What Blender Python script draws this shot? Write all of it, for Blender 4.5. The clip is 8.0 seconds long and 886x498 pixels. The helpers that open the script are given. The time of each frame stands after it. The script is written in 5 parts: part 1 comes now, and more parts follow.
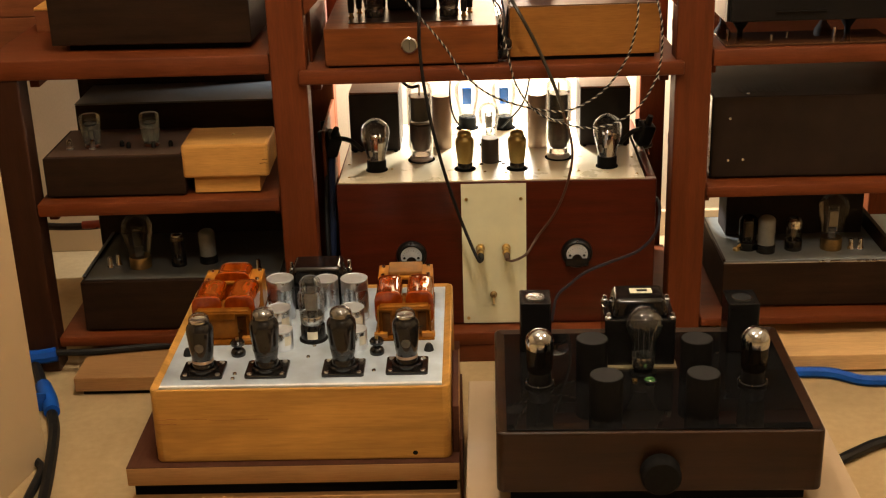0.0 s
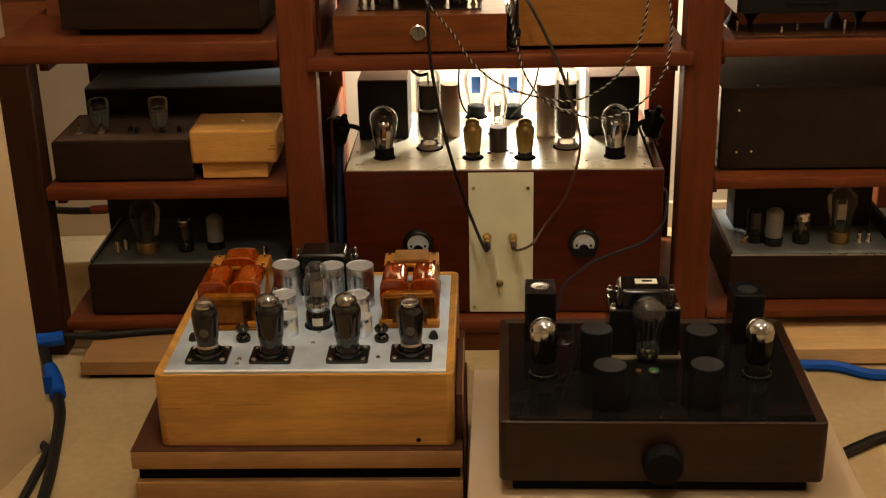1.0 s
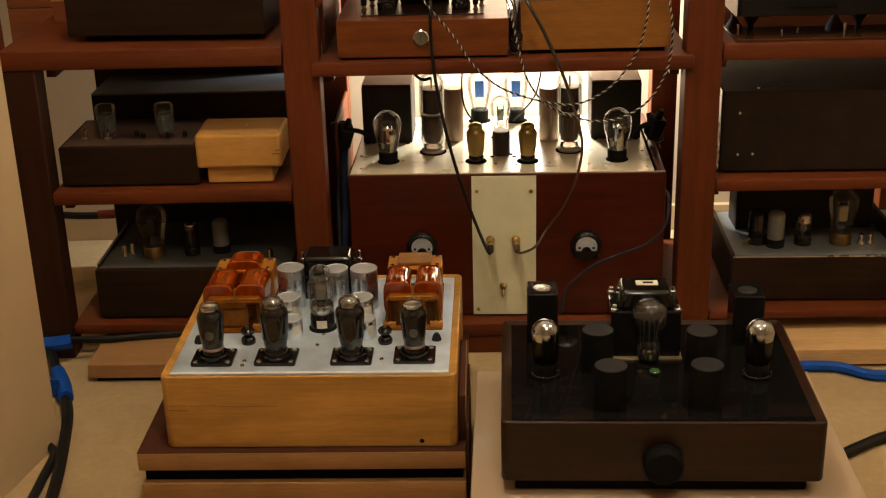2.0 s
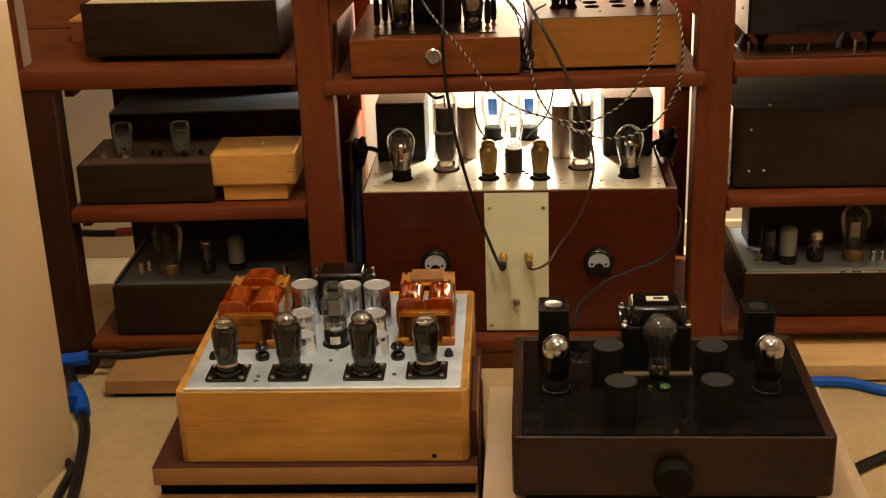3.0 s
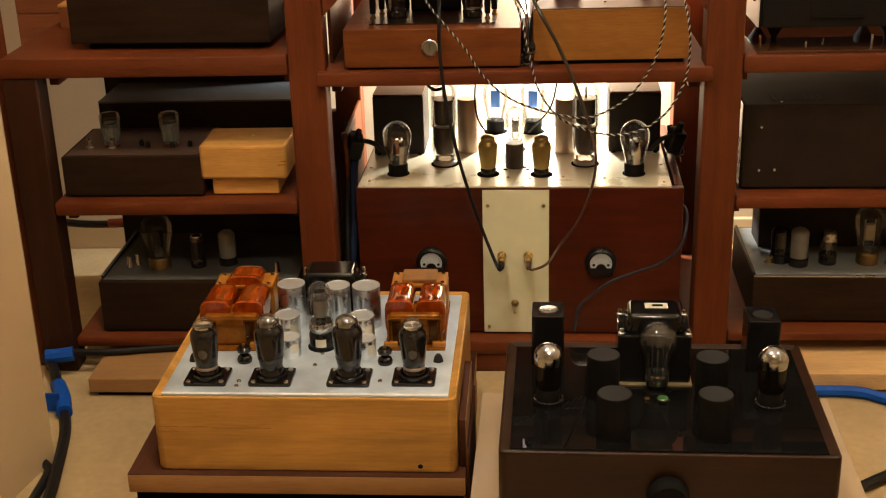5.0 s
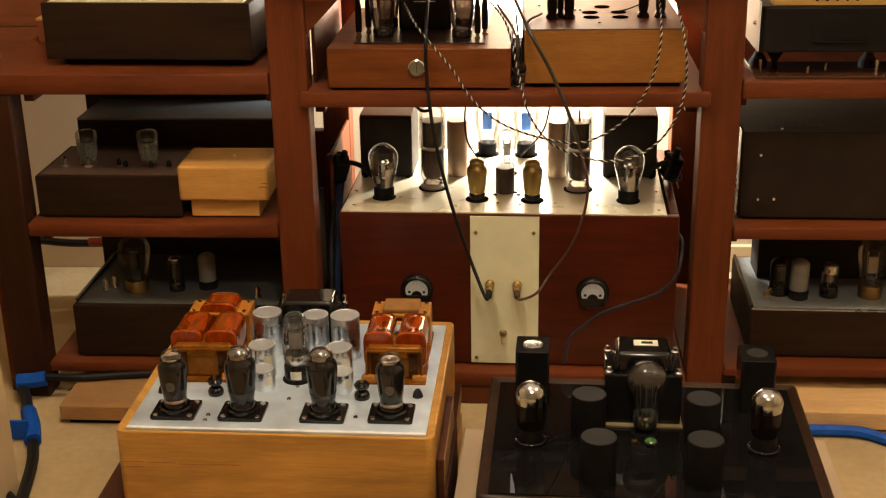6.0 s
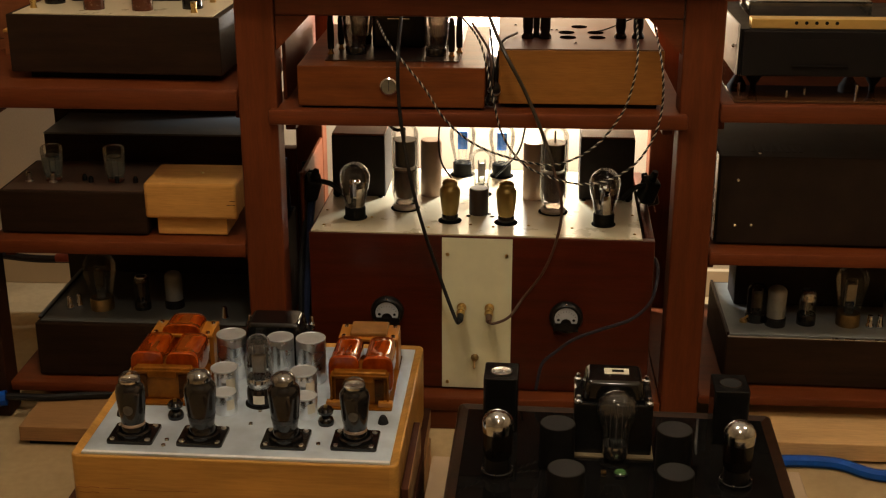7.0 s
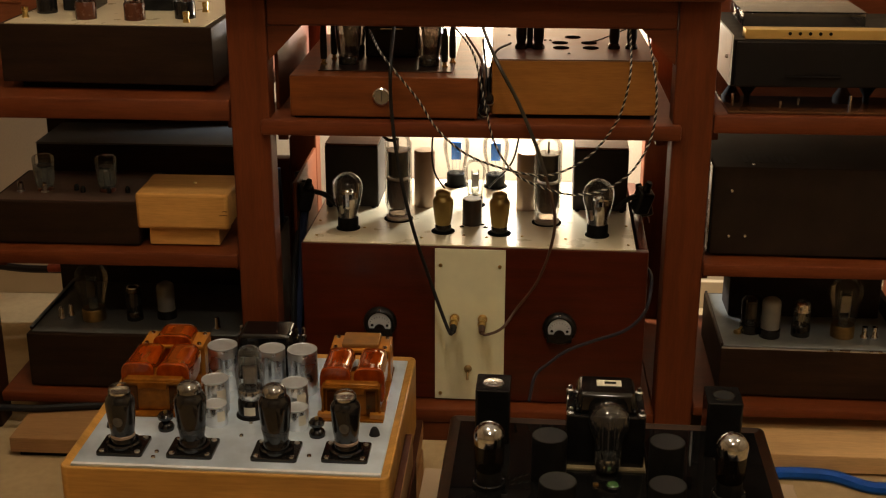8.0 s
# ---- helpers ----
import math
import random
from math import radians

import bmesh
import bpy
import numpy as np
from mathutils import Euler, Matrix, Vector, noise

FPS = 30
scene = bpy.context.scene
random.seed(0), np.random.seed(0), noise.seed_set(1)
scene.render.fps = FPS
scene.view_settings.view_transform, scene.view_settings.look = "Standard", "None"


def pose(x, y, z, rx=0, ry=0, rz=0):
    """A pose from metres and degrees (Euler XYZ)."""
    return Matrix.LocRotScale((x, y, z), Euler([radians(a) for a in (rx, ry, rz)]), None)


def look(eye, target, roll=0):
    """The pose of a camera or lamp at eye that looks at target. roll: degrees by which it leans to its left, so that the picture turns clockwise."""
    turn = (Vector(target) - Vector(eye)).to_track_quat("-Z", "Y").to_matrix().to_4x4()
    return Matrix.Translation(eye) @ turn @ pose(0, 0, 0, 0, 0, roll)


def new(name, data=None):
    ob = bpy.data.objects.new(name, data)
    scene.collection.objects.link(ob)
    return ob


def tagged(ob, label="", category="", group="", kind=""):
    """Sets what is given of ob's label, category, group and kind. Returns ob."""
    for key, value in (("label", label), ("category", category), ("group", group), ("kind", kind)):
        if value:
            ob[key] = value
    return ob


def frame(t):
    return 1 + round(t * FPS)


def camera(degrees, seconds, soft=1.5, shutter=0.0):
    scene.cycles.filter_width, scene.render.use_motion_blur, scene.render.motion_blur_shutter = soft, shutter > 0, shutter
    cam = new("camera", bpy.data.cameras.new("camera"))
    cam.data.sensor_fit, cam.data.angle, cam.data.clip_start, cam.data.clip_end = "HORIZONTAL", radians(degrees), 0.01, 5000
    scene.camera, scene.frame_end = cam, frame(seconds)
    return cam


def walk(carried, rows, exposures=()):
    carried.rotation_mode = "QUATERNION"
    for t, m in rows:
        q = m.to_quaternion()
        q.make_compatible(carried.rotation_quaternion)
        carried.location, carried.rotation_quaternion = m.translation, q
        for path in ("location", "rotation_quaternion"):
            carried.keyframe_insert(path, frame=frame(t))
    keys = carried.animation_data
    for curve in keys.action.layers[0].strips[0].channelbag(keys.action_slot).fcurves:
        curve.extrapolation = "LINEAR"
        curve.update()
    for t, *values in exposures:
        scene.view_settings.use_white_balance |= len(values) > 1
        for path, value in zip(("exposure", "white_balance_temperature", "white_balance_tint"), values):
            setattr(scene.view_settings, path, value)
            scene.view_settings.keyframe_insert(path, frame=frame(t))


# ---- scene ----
cam = camera(38.0, 8.0, 1.2)
PATH = [
    (0, (0.025, -0.081, 1.259), (0.011, 1.78, 0.528), -1.7),
    (0.5, (0.026, -0.076, 1.254), (0.002, 1.78, 0.511), -1.5),
    (1, (0.035, -0.083, 1.256), (0.003, 1.772, 0.511), -1.2),
    (1.5, (0.039, -0.091, 1.258), (0.004, 1.765, 0.513), -1.3),
    (3, (0.06, -0.124, 1.266), (-0.015, 1.743, 0.554), -2.0),
    (3.5, (0.062, -0.111, 1.267), (-0.024, 1.759, 0.561), -2.0),
    (4, (0.072, -0.085, 1.263), (-0.016, 1.782, 0.553), -2.0),
    (5.5, (0.136, 0.031, 1.255), (0.011, 1.884, 0.514), -1.4),
    (6, (0.153, 0.086, 1.249), (0.028, 1.949, 0.532), -1.0),
    (6.5, (0.168, 0.123, 1.238), (0.054, 1.992, 0.537), -0.6),
    (7, (0.179, 0.138, 1.241), (0.075, 2.011, 0.548), -0.0),
    (7.5, (0.175, 0.14, 1.244), (0.07, 2.017, 0.561), 0.1),
    (8, (0.188, 0.148, 1.24), (0.087, 2.026, 0.561), 0.1),
]
# the camera's own exposure drifts along the shot: seconds, stops
EXPOSURE = [(0, -0.05), (0.25, -0.4), (0.5, -0.5), (1, -0.53), (1.7, -0.53), (3, -0.2), (3.5, 0.19), (4, 0.14), (5.5, -0.15), (6, -0.05), (6.5, -0.50), (7, -0.94), (8, -0.97)]
walk(cam, [(t, look(eye, target, roll)) for t, eye, target, roll in PATH], EXPOSURE)

# ---- world and lights ----
world = bpy.data.worlds.new("world")
scene.world = world
world.use_nodes = True
world.node_tree.nodes["Background"].inputs[0].default_value = (1.0, 0.72, 0.45, 1)
world.node_tree.nodes["Background"].inputs[1].default_value = 0.02


def lamp(name, kind, m, watts, colour, size):
    data = bpy.data.lights.new(name, kind)
    data.energy, data.color = watts, colour
    if kind == "AREA":
        data.shape, data.size = "DISK", size
    else:
        data.shadow_soft_size = size
    ob = new(name, data)
    ob.matrix_basis = m
    return ob


WARM = (1.0, 0.85, 0.68)
# three ceiling globes: two before the shelves and one further back in the room
CEILING_SPOTS = [(-0.15, 1.62, 2.34), (1.60, 1.72, 2.34), (0.35, 0.40, 2.34)]
for spot, watts in zip(CEILING_SPOTS, (60.0, 34.0, 42.0)):
    lamp("ceiling_lamp", "POINT", pose(*spot), watts, WARM, 0.12)
# bare bulb between the rack and the wall, behind the middle shelf
BULB = (0.205, 3.06, 0.703)
lamp("bulb_lamp", "POINT", pose(*BULB), 92.0, (1.0, 0.98, 0.95), 0.035)


# ---- materials ----
def shader(name):
    m = bpy.data.materials.new(name)
    m.use_nodes = True
    nt = m.node_tree
    return m, nt, nt.nodes["Principled BSDF"]


def link(nt, a, b):
    nt.links.new(a, b)


def coords(nt, scale=(1, 1, 1)):
    tc = nt.nodes.new("ShaderNodeTexCoord")
    mp = nt.nodes.new("ShaderNodeMapping")
    mp.inputs["Scale"].default_value = scale
    link(nt, tc.outputs["Object"], mp.inputs["Vector"])
    return mp.outputs["Vector"]


def noise_tex(nt, vec, scale, detail=4.0, rough=0.55):
    n = nt.nodes.new("ShaderNodeTexNoise")
    n.inputs["Scale"].default_value, n.inputs["Detail"].default_value, n.inputs["Roughness"].default_value = scale, detail, rough
    link(nt, vec, n.inputs["Vector"])
    return n.outputs["Fac"]


def ramp(nt, fac, stops):
    r = nt.nodes.new("ShaderNodeValToRGB")
    while len(r.color_ramp.elements) < len(stops):
        r.color_ramp.elements.new(0.5)
    for e, (p, c) in zip(r.color_ramp.elements, stops):
        e.position, e.color = p, (*c, 1)
    link(nt, fac, r.inputs["Fac"])
    return r.outputs["Color"]


def mix(nt, kind, fac, a, b):
    n = nt.nodes.new("ShaderNodeMix")
    n.data_type, n.blend_type = "RGBA", kind
    for sock, v in ((n.inputs[0], fac), (n.inputs[6], a), (n.inputs[7], b)):
        if isinstance(v, (int, float)):
            sock.default_value = v
        elif isinstance(v, tuple):
            sock.default_value = (*v, 1)
        else:
            link(nt, v, sock)
    return n.outputs[2]


def remap(nt, fac, lo, hi):
    n = nt.nodes.new("ShaderNodeMapRange")
    n.inputs["To Min"].default_value, n.inputs["To Max"].default_value = lo, hi
    link(nt, fac, n.inputs["Value"])
    return n.outputs["Result"]


def bump(nt, p, height, strength, dist=0.002):
    b = nt.nodes.new("ShaderNodeBump")
    b.inputs["Strength"].default_value, b.inputs["Distance"].default_value = strength, dist
    link(nt, height, b.inputs["Height"])
    link(nt, b.outputs["Normal"], p.inputs["Normal"])


def scaled(c, k):
    return tuple(v * k for v in c)


def wood(name, c, rough=0.42, axis="x", grain=1.0, contrast=0.35, coat=0.0, relief=0.25, spec=0.22):
    """Stained or bare wood with long grain along one axis, pores and blotches."""
    m, nt, p = shader(name)
    s = {"x": (1.2, 14, 14), "y": (14, 1.2, 14), "z": (14, 14, 1.2)}[axis]
    v = coords(nt, s)
    broad = noise_tex(nt, v, 3.5 * grain, 5, 0.6)
    fine = noise_tex(nt, v, 26 * grain, 3, 0.6)
    blot = noise_tex(nt, coords(nt), 6.0, 3, 0.5)
    base = ramp(nt, broad, [(0.3, scaled(c, 1 - contrast)), (0.52, c), (0.72, scaled(c, 1 + contrast * 0.8))])
    base = mix(nt, "MULTIPLY", 0.3, base, ramp(nt, fine, [(0.35, (0.55, 0.5, 0.45)), (0.6, (1, 1, 1))]))
    base = mix(nt, "MULTIPLY", 0.45, base, ramp(nt, blot, [(0.3, (0.62, 0.58, 0.55)), (0.7, (1.1, 1.08, 1.05))]))
    info = nt.nodes.new("ShaderNodeObjectInfo")
    base = mix(nt, "MULTIPLY", 1.0, base, ramp(nt, info.outputs["Random"], [(0.0, (0.9, 0.9, 0.9)), (1.0, (1.06, 1.05, 1.04))]))
    link(nt, base, p.inputs["Base Color"])
    link(nt, remap(nt, blot, rough - 0.08, rough + 0.1), p.inputs["Roughness"])
    p.inputs["Coat Weight"].default_value, p.inputs["Coat Roughness"].default_value = coat, 0.12
    p.inputs["Specular IOR Level"].default_value = spec
    bump(nt, p, fine, relief, 0.001)
    return m


def plain(name, c, rough=0.5, metal=0.0, vary=0.15, scale=30.0, relief=0.0, coat=0.0, spec=0.5, smudge=(0.08, 0.1), tint=None):
    """Paint, plastic, metal or fabric: one colour with faint blotches, smudged gloss and an optional fine relief."""
    m, nt, p = shader(name)
    v = coords(nt)
    a, b = noise_tex(nt, v, scale, 4), noise_tex(nt, v, scale * 7, 2)
    link(nt, ramp(nt, a, [(0.3, scaled(c, 1 - vary)), (0.7, scaled(c, 1 + vary * 0.5))]), p.inputs["Base Color"])
    link(nt, remap(nt, a, max(rough - smudge[0], 0.01), min(rough + smudge[1], 1)), p.inputs["Roughness"])
    p.inputs["Metallic"].default_value = metal
    p.inputs["Coat Weight"].default_value = coat
    p.inputs["Specular IOR Level"].default_value = spec
    if tint:
        p.inputs["Specular Tint"].default_value = (*tint, 1)
    if relief:
        bump(nt, p, b, relief, 0.001)
    return m


def glass(name, tint=(0.97, 0.97, 0.95), gloss=1.0, haze=0.0, milk=(0.6, 0.6, 0.6), ior=1.38):
    """Thin blown glass: clear through, with mirror gloss at grazing angles; haze adds a milky or smoky film."""
    m, nt, p = shader(name)
    out = nt.nodes["Material Output"]
    t = nt.nodes.new("ShaderNodeBsdfTransparent")
    t.inputs[0].default_value = (*tint, 1)
    g = nt.nodes.new("ShaderNodeBsdfGlossy")
    g.inputs["Roughness"].default_value = 0.02
    f = nt.nodes.new("ShaderNodeFresnel")
    f.inputs["IOR"].default_value = ior
    k = nt.nodes.new("ShaderNodeMath")
    k.operation = "MULTIPLY"
    k.inputs[1].default_value = gloss
    link(nt, f.outputs[0], k.inputs[0])
    k2 = nt.nodes.new("ShaderNodeMath")
    k2.operation = "ADD"
    k2.inputs[1].default_value = 0.035
    link(nt, k.outputs[0], k2.inputs[0])
    body = t.outputs[0]
    if haze:
        d = nt.nodes.new("ShaderNodeBsdfDiffuse")
        d.inputs[0].default_value = (*milk, 1)
        mh = nt.nodes.new("ShaderNodeMixShader")
        n = noise_tex(nt, coords(nt), 45, 4)
        link(nt, remap(nt, n, haze * 0.75, min(haze * 1.25, 1)), mh.inputs[0])
        link(nt, body, mh.inputs[1])
        link(nt, d.outputs[0], mh.inputs[2])
        body = mh.outputs[0]
    s = nt.nodes.new("ShaderNodeMixShader")
    link(nt, k2.outputs[0], s.inputs[0])
    link(nt, body, s.inputs[1])
    link(nt, g.outputs[0], s.inputs[2])
    link(nt, s.outputs[0], out.inputs["Surface"])
    nt.nodes.remove(p)
    return m


M_RACK = wood("mahogany_stain", (0.137, 0.0323, 0.0081), 0.48, "x", contrast=0.22, spec=0.25)
M_RACK_V = wood("mahogany_stain_upright", (0.137, 0.0323, 0.0081), 0.48, "z", contrast=0.22)
M_POST_DARK = wood("dark_brown_upright", (0.04, 0.0139, 0.00579), 0.5, "z", contrast=0.25, spec=0.2)
M_RACK_Y = wood("mahogany_stain_deep", (0.137, 0.0323, 0.0081), 0.48, "y", contrast=0.22)
M_MATT_UNDER = wood("matt_dark_mahogany", (0.085, 0.0222, 0.00744), 0.9, "x", contrast=0.25, spec=0.0)
M_DARK = wood("espresso_wood", (0.025, 0.0125, 0.0062), 0.55, "x", contrast=0.35, relief=0.4, spec=0.13)
M_RED = wood("red_mahogany", (0.078, 0.0125, 0.0043), 0.33, "x", contrast=0.3, coat=0.2, spec=0.3)
M_OAK = wood("honey_oak", (0.53, 0.282, 0.0661), 0.38, "x", grain=0.55, contrast=0.3, coat=0.15)
M_PINE = wood("pale_pine", (0.66, 0.342, 0.0868), 0.5, "x", contrast=0.16)
M_MAPLE = wood("amber_maple", (0.33, 0.138, 0.0265), 0.5, "x", contrast=0.15)
M_CHERRY = wood("cherry", (0.165, 0.046, 0.0098), 0.42, "x", grain=0.7, contrast=0.4)
M_WALNUT = wood("dark_walnut", (0.027, 0.0105, 0.0034), 0.36, "x", contrast=0.5, spec=0.30)
M_BOARD = wood("fibre_board", (0.37, 0.203, 0.081), 0.6, "x", contrast=0.08, relief=0.15)
M_BOARD_SIDE = wood("brown_laminate", (0.075, 0.0277, 0.0149), 0.75, "y", contrast=0.12, spec=0.1)
M_PALE = wood("pale_plank", (0.7, 0.452, 0.202), 0.55, "x", contrast=0.1, relief=0.1)
M_CRATE = wood("brown_crate", (0.22, 0.0693, 0.0248), 0.5, "x", contrast=0.2)
M_CREAM = plain("cream_enamel", (0.74, 0.73, 0.49), 0.32, 0.0, 0.06, 25, coat=0.2)
M_CREAM_PLATE = plain("cream_plate", (0.64, 0.57, 0.39), 0.27, 0.0, 0.06, 20, coat=0.12, spec=0.45, smudge=(0.03, 0.06))
M_ALU = plain("aluminium_plate", (0.57, 0.67, 0.76), 0.42, 0.35, 0.35, 10)
M_LIP = plain("edge_reflection_white", (0.85, 0.88, 0.90), 0.45, 0.1, 0.15, 40)
M_GREYPLATE = plain("grey_steel_plate", (0.13, 0.135, 0.125), 0.45, 0.3, 0.2, 15)
M_CAN = plain("aluminium_can", (0.72, 0.74, 0.76), 0.27, 1.0, 0.08, 25)
M_CANLID = plain("brushed_can_lid", (0.50, 0.53, 0.55), 0.42, 0.6, 0.12, 60)
# colour dimmed and browned for shade and wood reflections on the tall cans
M_DIMCAN = plain("dimmed_aluminium", (0.38, 0.28, 0.21), 0.42, 0.7, 0.15, 25)
M_SILVERED = plain("silvered_glass", (0.57, 0.61, 0.67), 0.035, 1.0, 0.4, 110, relief=0.10, smudge=(0.03, 0.05))
M_CROWN = plain("dark_silver_crown", (0.30, 0.30, 0.295), 0.05, 0.9, 0.4, 90, smudge=(0.02, 0.04))
M_CHROME = plain("chrome", (0.68, 0.71, 0.76), 0.07, 1.0, 0.04, 30)
M_BRASS = plain("brass", (0.62, 0.44, 0.17), 0.28, 1.0, 0.15, 60)
M_OLDBRASS = plain("aged_brass", (0.30, 0.20, 0.08), 0.4, 0.9, 0.3, 60)
M_BLACKPLATE = plain("black_gloss_plate", (0.0058, 0.0056, 0.0054), 0.012, 0.0, 0.1, 20, spec=0.16, smudge=(0.0, 0.015))
M_BLACK = plain("black_enamel", (0.0085, 0.0085, 0.0085), 0.12, 0.0, 0.2, 40, spec=0.25, smudge=(0.03, 0.04))
M_GLOSSBLACK = plain("glossy_black_enamel", (0.005, 0.005, 0.005), 0.10, 0.0, 0.2, 40, spec=0.5)
M_BLACKBOX = plain("brown_black_paint", (0.026, 0.019, 0.0155), 0.6, 0.0, 0.25, 30, relief=0.15, spec=0.2)
M_PREAMP = plain("matt_black_anodised", (0.0075, 0.0065, 0.0058), 0.5, 0.0, 0.2, 40, spec=0.15)
M_BLACKMATT = plain("black_crackle", (0.0080, 0.0076, 0.0070), 0.65, 0.0, 0.25, 60, relief=0.3, spec=0.06)
M_BAKE = plain("black_bakelite", (0.010, 0.009, 0.0085), 0.14, 0.0, 0.2, 80)
M_BROWNBAKE = plain("brown_bakelite", (0.085, 0.026, 0.012), 0.25, 0.0, 0.2, 80)
M_METER = plain("dull_black_bakelite", (0.0075, 0.007, 0.0065), 0.34, 0.0, 0.2, 80, spec=0.25)
M_CAPTOP = plain("grey_fibre_disc", (0.015, 0.015, 0.0155), 0.75, 0.0, 0.2, 80, spec=0.25)
M_GREYTOP = plain("blue_grey_lid", (0.115, 0.125, 0.135), 0.4, 0.0, 0.1, 12)
M_WHITE = plain("white_print", (0.78, 0.77, 0.73), 0.5, 0.0, 0.05, 40)
M_DIAL = plain("grey_white_dial", (0.46, 0.49, 0.51), 0.4, 0.0, 0.06, 60)
M_PAPER = plain("label_paper", (0.66, 0.62, 0.50), 0.7, 0.0, 0.08, 60)
M_FLASH = plain("mottled_silver", (0.80, 0.80, 0.78), 0.14, 0.95, 0.5, 110, relief=0.12)
M_EMBLEM = plain("brushed_emblem", (0.62, 0.62, 0.60), 0.24, 0.85, 0.4, 180)
M_CERAMIC = plain("old_ceramic", (0.33, 0.27, 0.22), 0.3, 0.0, 0.08, 40)


def coil_material():
    """Copper-red film-wrapped winding: creases along the wrap, uneven varnish."""
    m, nt, p = shader("amber_coil")
    w = noise_tex(nt, coords(nt, (1, 0.06, 0.6)), 130, 3, 0.65)
    a = noise_tex(nt, coords(nt, (1, 0.25, 0.5)), 60, 4)
    base = ramp(nt, a, [(0.25, (0.15, 0.018, 0.0005)), (0.55, (0.26, 0.042, 0.001)), (0.8, (0.40, 0.085, 0.003))])
    base = mix(nt, "MULTIPLY", 0.25, base, ramp(nt, w, [(0.3, (0.45, 0.36, 0.3)), (0.65, (1.25, 1.3, 1.3))]))
    link(nt, base, p.inputs["Base Color"])
    link(nt, remap(nt, a, 0.06, 0.15), p.inputs["Roughness"])
    p.inputs["Metallic"].default_value, p.inputs["Coat Weight"].default_value = 0.0, 0.8
    p.inputs["Coat Roughness"].default_value = 0.04
    p.inputs["Specular IOR Level"].default_value = 0.3
    p.inputs["Specular Tint"].default_value = (1.0, 0.6, 0.25, 1)
    p.inputs["Coat Tint"].default_value = (1.0, 0.85, 0.65, 1)
    bump(nt, p, w, 0.22, 0.0015)
    return m


M_COIL = coil_material()
M_CORE = plain("varnished_core", (0.21, 0.070, 0.0075), 0.10, 0.0, 0.5, 28, spec=0.6, tint=(1.0, 0.55, 0.16))
M_PAD = plain("amber_paper_pad", (0.24, 0.105, 0.020), 0.5, 0.0, 0.3, 40, coat=0.1)
M_LIMB = plain("dark_varnish", (0.045, 0.012, 0.002), 0.12, 0.0, 0.5, 40, spec=0.6, tint=(1.0, 0.55, 0.2))
M_BRACKET = plain("amber_fibre_bracket", (0.38, 0.145, 0.013), 0.35, 0.0, 0.2, 30, coat=0.3)
M_GOLD = plain("gold_paint", (0.33, 0.235, 0.078), 0.36, 0.75, 0.15, 40)
M_GRAPHITE = plain("graphite", (0.020, 0.018, 0.016), 0.55, 0.1, 0.2, 60)
M_BROWNANODE = plain("brown_anode", (0.075, 0.045, 0.032), 0.45, 0.4, 0.3, 60)
M_PLATE = plain("nickel_anode", (0.30, 0.28, 0.25), 0.4, 0.8, 0.15, 60)
M_BLUE = plain("blue_anode", (0.03, 0.16, 0.55), 0.4, 0.2, 0.15, 60)
M_GETTER = plain("silver_getter", (0.50, 0.45, 0.40), 0.10, 1.0, 0.25, 60)
M_SMOKE = plain("carbonised_bulb", (0.013, 0.0115, 0.0105), 0.22, 0.0, 0.45, 55, coat=0.55, spec=0.2, smudge=(0.06, 0.10))
M_MARK = plain("faded_print", (0.085, 0.080, 0.070), 0.5, 0.0, 0.3, 200)
M_GLASS = glass("clear_glass", (0.98, 0.98, 0.97), 0.75)
M_SMOKEGLASS = glass("smoked_glass", (0.55, 0.50, 0.46), 0.9, 0.25, (0.05, 0.045, 0.04))
M_DARKGLASS = glass("sooty_glass", (0.30, 0.25, 0.21), 0.35, 0.45, (0.014, 0.011, 0.009))
M_FROST = glass("frosted_glass", (0.80, 0.82, 0.80), 0.45, 0.28, (0.16, 0.175, 0.17))
M_CLOUD = glass("clouded_glass", (0.80, 0.83, 0.82), 0.6, 0.42, (0.19, 0.215, 0.21))
M_FROSTWARM = glass("milky_glass", (0.8, 0.78, 0.72), 1.0, 0.62, (0.36, 0.36, 0.33))
M_MIST = glass("bright_glass", (0.975, 0.972, 0.965), 0.62, 0.004, (0.5, 0.52, 0.52), 1.42)
M_DIM = glass("dim_glass", (0.93, 0.92, 0.90), 0.30, 0.006, (0.4, 0.4, 0.4), 1.4)
M_GLOBE = glass("thick_globe_glass", (0.95, 0.95, 0.94), 1.1, 0.03, (0.55, 0.56, 0.55), 1.5)
M_ACRYL = glass("acrylic_cover", (0.95, 0.94, 0.92), 1.0, 0.02, (0.6, 0.58, 0.54), 1.49)
# brown haze in the sheet stands for the brown it reflects
M_SHEET = glass("brown_hazed_acrylic", (0.85, 0.70, 0.55), 1.2, 0.3, (0.24, 0.09, 0.035), 1.5)
# near-black without gloss, stands for the shade inside holes and gaps
M_HOLE = plain("recess_shade", (0.006, 0.006, 0.006), 0.95, 0.0, 0.1, 60, spec=0.0)
M_CABLE = plain("black_rubber", (0.010, 0.0095, 0.009), 0.5, 0.0, 0.2, 60, spec=0.25)
M_BRAIDW = plain("white_braid", (0.52, 0.46, 0.38), 0.7, 0.0, 0.2, 200)
M_OLIVE = plain("olive_grey_cable", (0.035, 0.028, 0.019), 0.45, 0.0, 0.2, 90)
M_BROWNCABLE = plain("brown_cable", (0.075, 0.038, 0.022), 0.5, 0.0, 0.2, 90)
M_GREYCABLE = plain("slate_cable", (0.024, 0.022, 0.030), 0.5, 0.0, 0.2, 90, spec=0.25)
